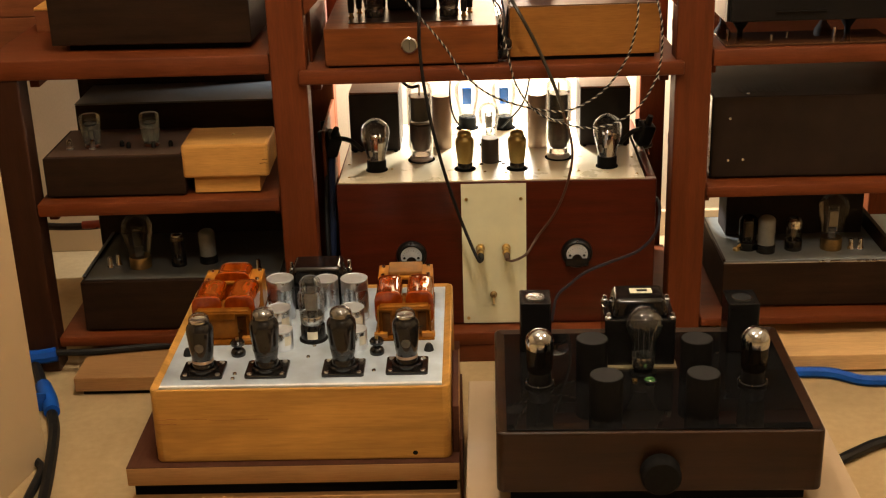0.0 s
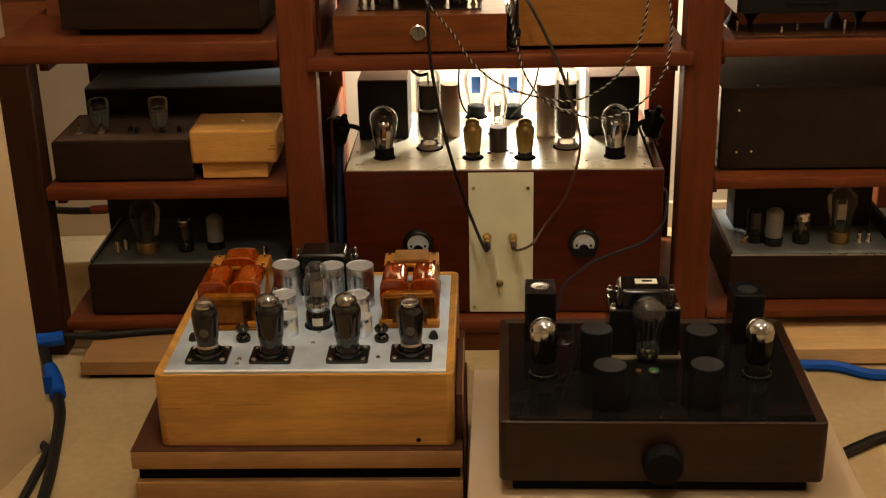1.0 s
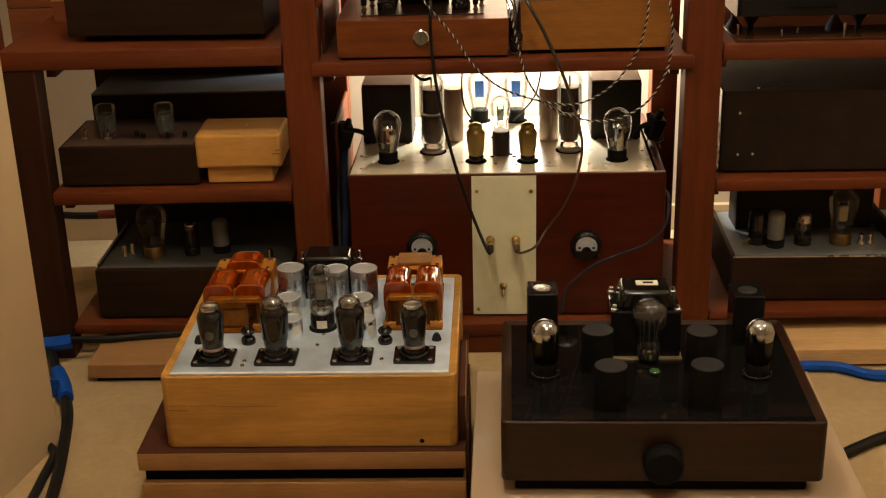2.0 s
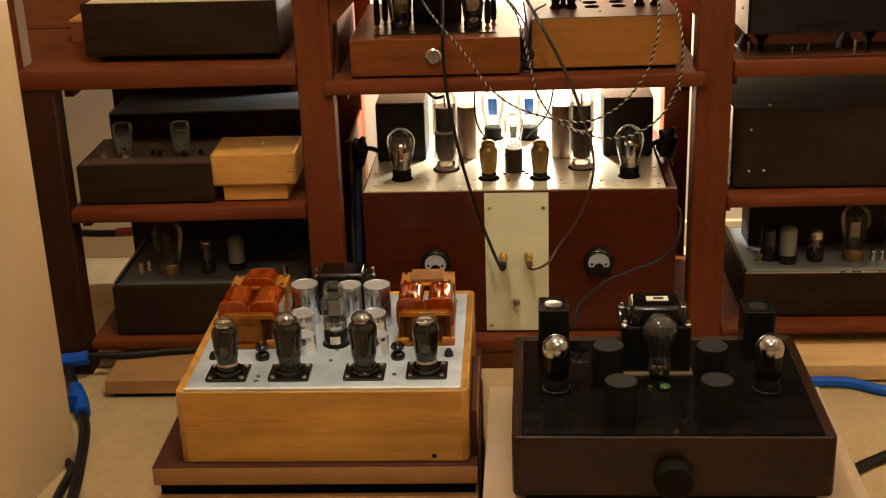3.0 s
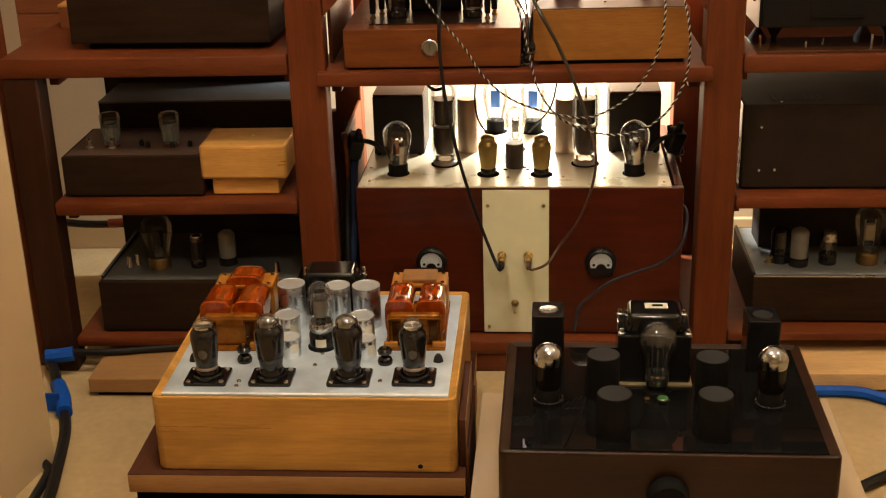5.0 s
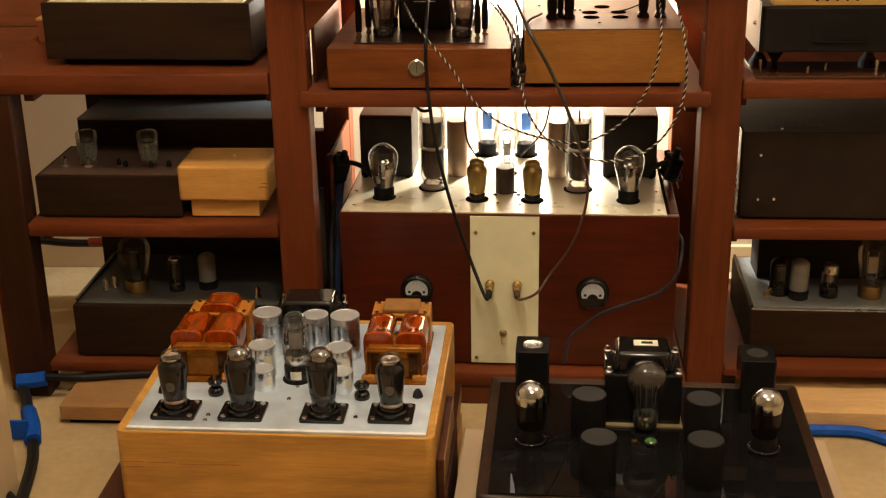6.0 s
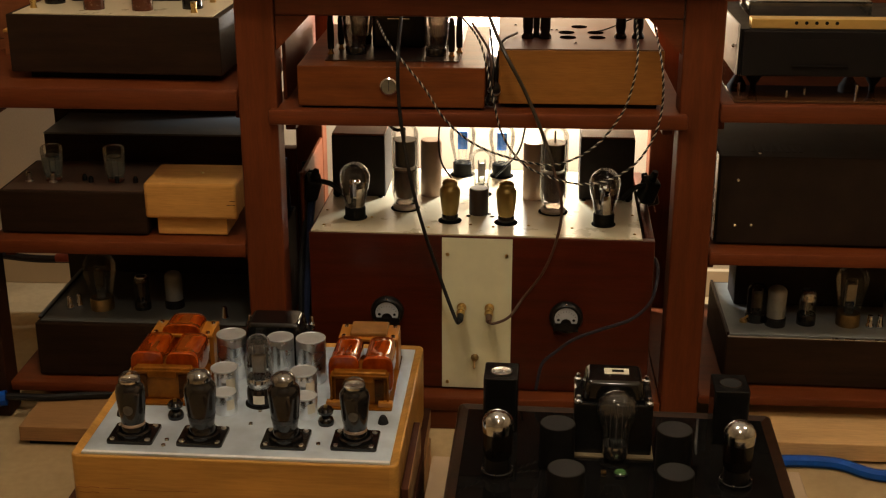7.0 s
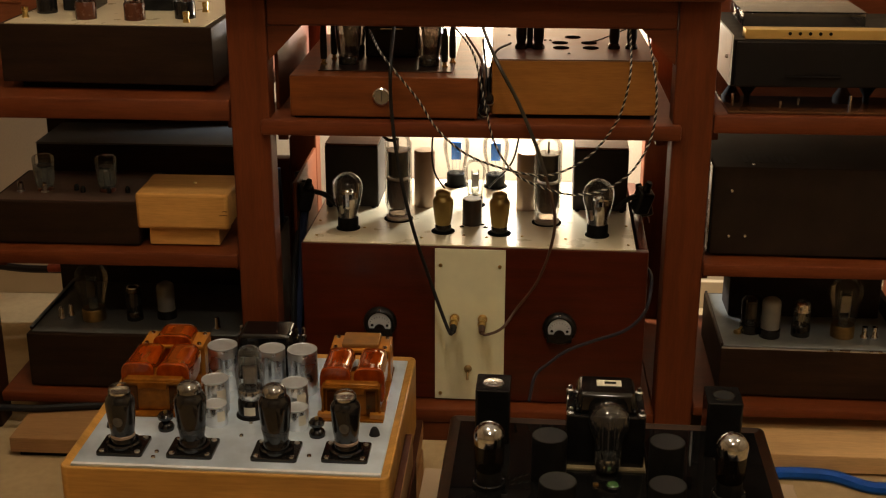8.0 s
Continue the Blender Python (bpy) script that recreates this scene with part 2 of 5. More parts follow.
M_TAPE = plain("blue_tape", (0.005, 0.075, 0.40), 0.5, 0.0, 0.2, 50, spec=0.2)
M_NAVY = plain("navy_cable", (0.012, 0.022, 0.060), 0.5, 0.0, 0.2, 90)
M_REDWIRE = plain("red_sleeve", (0.40, 0.06, 0.03), 0.4, 0.0, 0.2, 90)
M_CABINET = plain("pale_cabinet_laminate", (0.52, 0.388, 0.223), 0.45, 0.0, 0.05, 8)
M_PLINTH = plain("pale_plinth_board", (0.44, 0.323, 0.202), 0.55, 0.0, 0.06, 12, relief=0.05)
M_CEILING = plain("ceiling_paint", (0.7, 0.609, 0.479), 0.8, 0.0, 0.05, 5)
M_GREEN = plain("green_jewel", (0.05, 0.13, 0.04), 0.15, 0.0, 0.2, 80, coat=0.5)


def floor_material():
    m, nt, p = shader("beige_carpet")
    v = coords(nt)
    a, b, c = noise_tex(nt, v, 5, 4), noise_tex(nt, v, 60, 3), noise_tex(nt, v, 700, 2)
    base = ramp(nt, a, [(0.3, (0.40, 0.286, 0.145)), (0.7, (0.50, 0.369, 0.194))])
    base = mix(nt, "MULTIPLY", 0.5, base, ramp(nt, b, [(0.3, (0.82, 0.80, 0.76)), (0.7, (1.05, 1.05, 1.05))]))
    base = mix(nt, "MULTIPLY", 0.35, base, ramp(nt, c, [(0.3, (0.7, 0.7, 0.7)), (0.7, (1.1, 1.1, 1.1))]))
    link(nt, base, p.inputs["Base Color"])
    p.inputs["Roughness"].default_value = 0.95
    p.inputs["Specular IOR Level"].default_value = 0.2
    bump(nt, p, c, 0.4, 0.002)
    return m


def wall_material():
    m, nt, p = shader("beige_woven_wallpaper")
    v = coords(nt)
    a, b = noise_tex(nt, v, 3, 3), noise_tex(nt, coords(nt, (1, 1, 0.35)), 420, 3)
    base = ramp(nt, a, [(0.3, (0.50, 0.395, 0.25)), (0.7, (0.58, 0.46, 0.30))])
    base = mix(nt, "MULTIPLY", 0.25, base, ramp(nt, b, [(0.3, (0.72, 0.70, 0.66)), (0.7, (1.08, 1.08, 1.08))]))
    link(nt, base, p.inputs["Base Color"])
    p.inputs["Roughness"].default_value = 0.85
    bump(nt, p, b, 0.2, 0.001)
    return m


M_FLOOR, M_WALL = floor_material(), wall_material()


# ---- building blocks ----
PLACE = {}


def box(x0, x1, y0, y1, z0, z1, bev=0.0015, seg=2):
    bm = bmesh.new()
    bmesh.ops.create_cube(bm, size=1)
    bm.transform(Matrix.Translation(((x0 + x1) / 2, (y0 + y1) / 2, (z0 + z1) / 2)) @ Matrix.Diagonal((x1 - x0, y1 - y0, z1 - z0, 1)))
    if bev:
        bmesh.ops.bevel(bm, geom=bm.edges[:], offset=bev, segments=seg, affect="EDGES", profile=0.5)
    return bm


def rounded(x0, x1, y0, y1, z0, z1, r, bev=0.003, seg=5):
    """A block whose four upright edges are rounded by r, its other edges eased by bev."""
    bm = bmesh.new()
    bmesh.ops.create_cube(bm, size=1)
    bm.transform(Matrix.Translation(((x0 + x1) / 2, (y0 + y1) / 2, (z0 + z1) / 2)) @ Matrix.Diagonal((x1 - x0, y1 - y0, z1 - z0, 1)))
    up = [e for e in bm.edges if abs(e.verts[0].co.z - e.verts[1].co.z) > 1e-6]
    bmesh.ops.bevel(bm, geom=up, offset=r, segments=seg, affect="EDGES", profile=0.5)
    if bev:
        flat = [e for e in bm.edges if abs(e.verts[0].co.z - e.verts[1].co.z) < 1e-6 and len(e.link_faces) == 2 and abs(e.link_faces[0].normal.z - e.link_faces[1].normal.z) > 0.5]
        bmesh.ops.bevel(bm, geom=flat, offset=bev, segments=2, affect="EDGES", profile=0.5)
    return bm


def lathe(profile, at=(0, 0, 0), seg=28):
    """Revolves (radius, height) pairs round a standing axis."""
    bm = bmesh.new()
    rings = []
    for r, z in profile:
        if r < 1e-6:
            rings.append([bm.verts.new((at[0], at[1], at[2] + z))])
        else:
            rings.append([bm.verts.new((at[0] + r * math.cos(2 * math.pi * i / seg), at[1] + r * math.sin(2 * math.pi * i / seg), at[2] + z)) for i in range(seg)])
    for a, b in zip(rings, rings[1:]):
        for i in range(seg):
            j = (i + 1) % seg
            quad = [a[i % len(a)], a[j % len(a)], b[j % len(b)], b[i % len(b)]]
            quad = [v for n, v in enumerate(quad) if v not in quad[:n]]
            if len(quad) > 2:
                bm.faces.new(quad)
    bmesh.ops.recalc_face_normals(bm, faces=bm.faces[:])
    return bm


def rod(x, y, z0, z1, r, ease=0.001, seg=28):
    return lathe([(0, z0), (r - ease, z0), (r, z0 + ease), (r, z1 - ease), (r - ease, z1), (0, z1)], (x, y, 0), seg)


def facing(bm, at):
    """Turns a standing lathe so that its axis points to the front (-y), and moves it."""
    bm.transform(Matrix.Translation(at) @ Matrix.Rotation(math.pi / 2, 4, "X"))
    return bm


def joined(*bms):
    out = bmesh.new()
    for b in bms:
        me = bpy.data.meshes.new("tmp")
        b.to_mesh(me)
        b.free()
        out.from_mesh(me)
        bpy.data.meshes.remove(me)
    return out


def spline(points, n=10):
    pts = [Vector(p) for p in points]
    pts = [2 * pts[0] - pts[1]] + pts + [2 * pts[-1] - pts[-2]]
    out = []
    for a, b, c, d in zip(pts, pts[1:], pts[2:], pts[3:]):
        for i in range(n):
            t = i / n
            out.append(0.5 * (2 * b + (c - a) * t + (2 * a - 5 * b + 4 * c - d) * t * t + (3 * b - a - 3 * c + d) * t ** 3))
    return out + [pts[-2]]


def hose(line, r, seg=8):
    """A round cable along a line of points."""
    bm = bmesh.new()
    rings, side = [], Vector((0.3, 1, 0.2)).normalized()
    for i, p in enumerate(line):
        ahead = (line[min(i + 1, len(line) - 1)] - line[max(i - 1, 0)]).normalized()
        side = (side - ahead * side.dot(ahead)).normalized()
        other = ahead.cross(side)
        rings.append([bm.verts.new(p + r * (math.cos(a) * side + math.sin(a) * other)) for a in (2 * math.pi * k / seg for k in range(seg))])
    for a, b in zip(rings, rings[1:]):
        for i in range(seg):
            bm.faces.new((a[i], a[(i + 1) % seg], b[(i + 1) % seg], b[i]))
    bm.faces.new(rings[0][::-1])
    bm.faces.new(rings[-1])
    return bm


def strand(line, radius, pitch, phase):
    """A line that winds round another one."""
    out, run, side = [], 0.0, Vector((0.3, 1, 0.2)).normalized()
    for i, p in enumerate(line):
        ahead = (line[min(i + 1, len(line) - 1)] - line[max(i - 1, 0)]).normalized()
        side = (side - ahead * side.dot(ahead)).normalized()
        if i:
            run += (p - line[i - 1]).length
        a = 2 * math.pi * run / pitch + phase
        out.append(p + radius * (math.cos(a) * side + math.sin(a) * ahead.cross(side)))
    return out


def mesh_of(bm, name, mat):
    me = bpy.data.meshes.new(name)
    bm.to_mesh(me)
    bm.free()
    areas = sorted(p.area for p in me.polygons)
    broad = max(0.045 * sum(areas), 4 * areas[len(areas) // 2])
    me.set_sharp_from_angle(angle=radians(38))
    for poly in me.polygons:
        poly.use_smooth = poly.area < broad
    me.materials.append(mat)
    return me


def thing(name, label, category, at, turn=0.0, group="", kind=""):
    ob = tagged(new(name), label, category, group, kind)
    ob.empty_display_size = 0.05
    ob.matrix_basis = pose(*at, 0, 0, turn)
    PLACE[ob] = ob.matrix_basis.copy()
    return ob


def part(name, bm, mat, parent, label="", world_space=True):
    """One mesh under a thing or a part. world_space: the bmesh is in the world's coordinates, else in the thing's own."""
    if world_space:
        bm.transform(PLACE[parent].inverted())
    ob = new(name, mesh_of(bm, name, mat))
    ob.parent = parent
    PLACE[ob] = PLACE[parent]
    return tagged(ob, label)


def solid(name, bm, mat, label, category, at=(0, 0, 0), group="", kind=""):
    bm.transform(Matrix.Translation(at).inverted())
    ob = new(name, mesh_of(bm, name, mat))
    ob.matrix_basis = Matrix.Translation(at)
    PLACE[ob] = ob.matrix_basis.copy()
    return tagged(ob, label, category, group, kind)


def local(name, bm, mat, parent, label=""):
    return part(name, bm, mat, parent, label, False)


# ---- room ----
solid("floor", box(-2.6, 2.6, -2.4, 3.3, -0.1, 0, 0), M_FLOOR, "beige short-pile carpet floor", "floor", kind="structure")
solid("wall_north", box(-2.6, 2.6, 3.2, 3.35, 0, 2.5, 0), M_WALL, "beige woven wallpaper wall behind the rack", "wall", kind="structure")
solid("wall_south", box(-2.6, 2.6, -2.4, -2.3, 0, 2.5, 0), M_WALL, "plain beige wallpaper room wall", "wall", kind="structure")
solid("wall_west", box(-2.7, -2.6, -2.4, 3.35, 0, 2.5, 0), M_WALL, "plain beige wallpaper room wall", "wall", kind="structure")
solid("wall_east", box(2.6, 2.7, -2.4, 3.35, 0, 2.5, 0), M_WALL, "plain beige wallpaper room wall", "wall", kind="structure")
solid("ceiling", box(-2.7, 2.7, -2.4, 3.35, 2.5, 2.6, 0), M_CEILING, "plain off-white ceiling", "ceiling", kind="structure")
solid("baseboard", box(-2.6, 2.6, 3.18, 3.2, 0, 0.07, 0.002), M_CABINET, "low pale baseboard along the wall", "baseboard", kind="structure")
for x, y, z in CEILING_SPOTS:
    t = thing("ceiling_light", "clear glass globe lamp in a white ceiling holder", "ceiling light", (x, y, 2.5), group="ceiling bulbs")
    part("holder", lathe([(0, 0.16), (0.065, 0.16), (0.06, 0.145), (0.050, 0.140), (0.050, 0.124), (0, 0.124)], (x, y, z), 24), M_WHITE, t)
    part("glass", lathe([(0.048, 0.124)] + [(0.132 * math.cos(math.radians(68 - 14 * k)), 0.132 * math.sin(math.radians(68 - 14 * k))) for k in range(12)] + [(0, -0.132)], (x, y, z), 28), M_GLASS, t)
b = thing("bulb", "lit bare bulb on the wall behind the rack", "lamp", (BULB[0], 3.2, BULB[2]))
part("holder", box(BULB[0] - 0.03, BULB[0] + 0.03, 3.185, 3.2, BULB[2] - 0.03, BULB[2] + 0.03, 0.004), M_WHITE, b)
part("socket", facing(lathe([(0, 0), (0.017, 0), (0.017, 0.05), (0, 0.05)]), (BULB[0], 3.185, BULB[2])), M_CERAMIC, b)
part("glass", facing(lathe([(0, 0), (0.014, 0.0), (0.018, 0.02), (0.042, 0.05), (0.046, 0.07), (0.036, 0.1), (0, 0.115)]), (BULB[0], 3.135, BULB[2])), M_GLASS, b)

# ---- the rack ----
RF, RB = 2.445, 3.0          # front and back of the rack
rack = thing("equipment_rack", "wide mahogany-stained wooden equipment rack with three bays", "rack", (0.1, 2.7, 0))
POST = [(-0.909, -0.838, 0.652), (-0.330, -0.257, 1.25), (0.483, 0.556, 1.25), (1.06, 1.13, 1.25)]
# the left front post takes a darker brown than the others
for x0, x1, top in POST:
    part("post", box(x0, x1, RF + 0.004, RF + 0.064, 0, top, 0.004), M_POST_DARK if x0 < -0.5 else M_RACK_V, rack, "dark brown post" if x0 < -0.5 else "")
    x = x0 + (0.102 if x0 < -0.5 else 0.019 if x0 < 0 else 0.004)
    part("post", box(x, x + 0.062, RB - 0.06, RB, 0, top, 0.004), M_RACK_V, rack)
part("side_upright", box(-0.931, -0.910, RF + 0.03, RF + 0.06, 0, 1.25, 0.003), M_RACK_V, rack)


def shelf(x0, x1, top, thick, front=RF):
    part("shelf", box(x0, x1, front, RB - 0.075, top - thick, top, 0.004), M_RACK, rack)


def rails(x0, x1, top, deep):
    """Cleats under a shelf, along the posts from front to back."""
    for x in (x0, x1 - 0.02):
        part("cleat", box(x, x + 0.02, RF + 0.07, RB - 0.065, top - deep, top, 0.002), M_RACK_Y, rack)


# left bay
shelf(-0.909, -0.3315, 0.692, 0.040)
shelf(-0.8365, -0.3315, 0.389, 0.028)
shelf(-0.8365, -0.3315, 0.076, 0.022, RF + 0.015)
# middle bay
shelf(-0.272, 0.498, 0.658, 0.028, RF - 0.012)
# unseen board added behind the shelf to cut the bulb's direct light
part("shelf_extension", box(-0.246, 0.484, RB - 0.074, 2.97, 0.632, 0.656, 0.003), M_RACK, rack)
shelf(-0.2555, 0.4815, 0.072, 0.030, RF - 0.004)
part("back_rail", box(-0.246, 0.545, 2.942, 2.960, 0.0, 0.150, 0.003), M_RACK, rack)
part("back_panel", box(-0.257, -0.212, 2.90, 2.915, 0.655, 0.884, 0.002), M_RACK_V, rack)
# added to cover a bright strip of wall between the left posts
part("brace_board", box(-0.356, -0.3125, 2.945, 2.975, 0.0, 0.44, 0.003), M_RACK_V, rack)
part("shelf_end", box(0.4825, 0.5565, RF + 0.066, RB - 0.065, 0.044, 0.0715, 0.002), M_RACK, rack)
part("side_board", box(-0.2565, -0.2495, RF + 0.07, 2.89, 0.6585, 0.775, 0.002), M_RACK_Y, rack)
# unseen divider added to stop the bulb's light leaking into the left bay
part("side_board", box(-0.2565, -0.2495, 2.66, 2.935, 0.28, 0.47, 0.002), M_RACK_Y, rack)
# unseen matt board added to keep shelf-underside glare out of the reflections
part("underside_board", box(-0.234, 0.460, RF + 0.03, RB - 0.08, 0.6262, 0.6295, 0.001), M_MATT_UNDER, rack, "added matt board that dulls reflections")
part("plinth_rail", box(-0.2555, 0.4815, RF, RF + 0.03, 0, 0.041, 0.003), M_RACK, rack)
part("beam", box(-0.2555, 0.4815, RF + 0.006, RF + 0.05, 0.83, 0.885, 0.004), M_RACK, rack)
part("shelf", box(-0.33, 0.556, RF - 0.034, RB - 0.075, 0.886, 0.91, 0.004), M_RACK, rack)
for s, x in ((1, -0.2555), (-1, 0.4815)):
    bm = bmesh.new()
    tri = [(x, 0.829), (x + s * 0.062, 0.829), (x, 0.765)]
    for y in (RF + 0.010, RF + 0.045):
        bm.faces.new([bm.verts.new((a, y, z)) for a, z in tri])
    bm.verts.ensure_lookup_table()
    for i in range(3):
        j = (i + 1) % 3
        bm.faces.new((bm.verts[i], bm.verts[j], bm.verts[j + 3], bm.verts[i + 3]))
    bmesh.ops.recalc_face_normals(bm, faces=bm.faces[:])
    part("corner_brace", bm, M_RACK, rack)
# right bay
shelf(0.5575, 1.0585, 0.677, 0.034)
shelf(0.5575, 1.0585, 0.389, 0.025)
shelf(0.5575, 1.0585, 0.088, 0.018)
for x0, x1, top, deep in ((-0.8365, -0.3315, 0.3605, 0.03), (-0.8365, -0.3315, 0.6515, 0.03), (-0.2555, 0.4815, 0.6295, 0.03), (0.5575, 1.0585, 0.3635, 0.03), (0.5575, 1.0585, 0.6425, 0.03)):
    rails(x0, x1, top, deep)

# ---- the pale cabinet at the side ----
cab = thing("loudspeaker_cabinet", "tall pale laminate loudspeaker cabinet on the carpet", "cabinet", (-1.04, 1.872, 0), -13.0)
local("body", box(-0.22, 0.217, -0.40, 0.265, 0.0, 1.25, 0.004), M_CABINET, cab)
local("side_panel", box(0.2172, 0.2202, -0.3995, 0.2645, 0.0005, 1.2495, 0.0008), M_CABINET, cab)


# ---- valves ----
def dome(r, z0, h, n=6):
    """Profile points of a rounded top."""
    return [(r * math.cos(math.pi / 2 * i / n), z0 + h * math.sin(math.pi / 2 * i / n)) for i in range(1, n)] + [(0, z0 + h)]


def anode(w, d, z0, z1, mat, t, name="anode"):
    local(name, joined(box(-w / 2, w / 2, -d / 2, d / 2, z0, z1, 0.002), rod(-w / 2, 0, z0 - 0.012, z1 + 0.008, 0.0014, 0.0003, 8), rod(w / 2, 0, z0 - 0.012, z1 + 0.008, 0.0014, 0.0003, 8)), mat, t)


def mica(r, z, t):
    local("mica", rod(0, 0, z, z + 0.0012, r, 0.0003, 20), M_FROST, t)


def shouldered_valve(at, h, r, body, label, group, crown=M_GETTER, base=M_BAKE):
    """Shouldered bulb: narrow foot, wide shoulder and a small domed top."""
    t = thing("vacuum_tube", label, "vacuum tube", at, random.uniform(0, 360), group)
    bh = 0.16 * h
    local("base", lathe([(0, 0), (r * 0.78, 0), (r * 0.80, bh * 0.8), (r * 0.72, bh), (0, bh)]), base, t)
    z = lambda k: bh + k * (h - bh)
    local("bulb", lathe([(r * 0.74, z(0)), (r * 0.79, z(0.06)), (r * 0.91, z(0.32)), (r * 0.985, z(0.54)), (r, z(0.645)), (r * 0.985, z(0.69)), (r * 0.93, z(0.735)), (r * 0.81, z(0.775)), (r * 0.75, z(0.80)), (r * 0.74, z(0.83))]), body, t)
    local("crown", lathe([(r * 0.742, z(0.825)), (r * 0.75, z(0.87))] + dome(r * 0.75, z(0.87), z(1) - z(0.87))), crown, t)
    return t


def globe_valve(at, h, r, label, group, glass_mat=M_GLASS, base=M_BAKE, inner=M_PLATE, neck=0.66, sheen=True, wide_anode=0.62):
    """Old pear-shaped bulb, widest near its round top."""
    t = thing("vacuum_tube", label, "vacuum tube", at, random.uniform(-25, 25), group)
    bh = 0.2 * h
    local("base", lathe([(0, 0), (r * (neck + 0.05), 0), (r * (neck + 0.06), bh * 0.85), (r * neck, bh), (0, bh)]), base, t)
    z = lambda k: bh + k * (h - bh)
    wide = z(1) - r
    local("bulb", lathe([(r * neck, z(0)), (r * (neck + 0.06), z(0.12)), (r * 0.84, z(0.34)), (r * 0.95, (z(0.34) + wide) / 2), (r, wide)] + dome(r, wide, r, 8)), glass_mat, t)
    if sheen:
        local("anode", lathe([(0, z(0.20)), (r * 0.34, z(0.20)), (r * 0.36, z(0.24)), (r * 0.36, z(0.58)), (r * 0.30, z(0.62)), (0, z(0.62))], seg=9), inner, t)
    else:
        anode(r * wide_anode, r * wide_anode * 0.55, z(0.24), z(0.60), inner, t)
    local("stem", lathe([(0, z(0)), (r * 0.3, z(0)), (r * 0.24, z(0.16)), (r * 0.34, z(0.19)), (0, z(0.2))], seg=14), M_FROST, t)
    if sheen:
        flash = lathe([(r * (neck - 0.02), z(0.01)), (r * (neck + 0.03), z(0.12)), (r * 0.80, z(0.34)), (r * 0.88, z(0.46))], seg=36)
        gone = [v for v in flash.verts if math.sin(math.atan2(v.co.y, v.co.x) * 3 + 0.8 + 14 * v.co.z) > 0.45]
        bmesh.ops.delete(flash, geom=gone, context="VERTS")
        local("getter_flash", flash, M_GETTER, t, "patchy silver getter flash")
    return t


def jacketed_valve(at, h, r, label, group, inner=M_GRAPHITE):
    """Large transmitting valve: straight glass with a rounded top, graphite anode, ceramic foot."""
    t = thing("vacuum_tube", label, "vacuum tube", at, 0, group)
    local("base", lathe([(0, 0), (r * 0.90, 0), (r * 0.93, 0.006), (r * 0.80, 0.009), (0, 0.009)]), M_CERAMIC, t)
    local("bulb", lathe([(r * 0.82, 0.009), (r * 0.86, 0.018), (r * 0.98, 0.032), (r, 0.040), (r, h - r * 0.8)] + dome(r, h - r * 0.8, r * 0.8, 7)), M_MIST, t)
    local("stem", lathe([(0, 0.010), (r * 0.74, 0.010), (r * 0.68, 0.016), (r * 0.55, 0.019), (0, 0.0195)], seg=20), M_SMOKEGLASS, t)
    local("lower_anode", lathe([(r * 0.40, 0.020), (r * 0.66, 0.024), (r * 0.78, 0.040), (r * 0.78, 0.080), (r * 0.60, 0.083), (0, 0.083)], seg=28), M_BROWNANODE, t)
    local("spreader", rod(0, 0, 0.0845, 0.0865, r * 0.90, 0.0006), M_CERAMIC, t)
    local("upper_anode", lathe([(0, 0.090), (r * 0.70, 0.090), (r * 0.74, 0.094), (r * 0.74, h - 0.042), (r * 0.70, h - 0.038), (0, h - 0.038)], seg=28), inner, t)
    local("support", joined(rod(-r * 0.82, 0, 0.030, h - 0.030, 0.0012, 0.0003, 8), rod(r * 0.82, 0, 0.030, h - 0.030, 0.0012, 0.0003, 8), rod(0, 0, h - 0.038, h - 0.012, 0.002, 0.0005, 8)), M_PLATE, t)
    local("top_mica", rod(0, 0, h - 0.0365, h - 0.0350, r * 0.88, 0.0004), M_CERAMIC, t)
    return t


def straight_valve(at, h, r, label, group, glass_mat=M_GLASS, base=M_BAKE, base_h=0.25, inner=M_PLATE):
    t = thing("vacuum_tube", label, "vacuum tube", at, random.uniform(0, 90), group)
    bh = base_h * h
    local("base", lathe([(0, 0), (r * 1.02, 0), (r * 1.02, bh * 0.9), (r * 0.94, bh), (0, bh)]), base, t)
    local("bulb", lathe([(r * 0.93, bh), (r * 0.95, h - r * 0.7)] + dome(r * 0.95, h - r * 0.7, r * 0.7, 6)), glass_mat, t)
    if inner:
        anode(r * 1.0, r * 0.6, bh + 0.008, h - r * 0.9, inner, t)
    return t


def hole(x, y, z, r, parent, mat=M_HOLE):
    # flat black disc drawn for the dark inside of the socket hole
    part("socket_dark_disc", lathe([(0, 0), (r, 0), (r, 0.0012), (r * 0.92, 0.0018), (0, 0.0018)], (x, y, z), 28), mat, parent)


def screw(x, y, z, parent, r=0.0032, mat=M_BRASS, front=False):
    bm = lathe([(0, 0), (r, 0), (r * 0.95, 0.0008), (r * 0.6, 0.0017), (0, 0.002)], seg=12)
    if front:
        facing(bm, (x, y, z))
    else:
        bm.transform(Matrix.Translation((x, y, z)))
    part("screw", bm, mat, parent)


# ---- honey-oak amplifier on the board stack ----
LA_BASE = 0.116
LA = thing("tube_amplifier", "honey-oak cased tube amplifier with aluminium top plate", "amplifier", (-0.495, 1.855, LA_BASE), -1.1)
W, D, H = 0.511, 0.445, 0.139


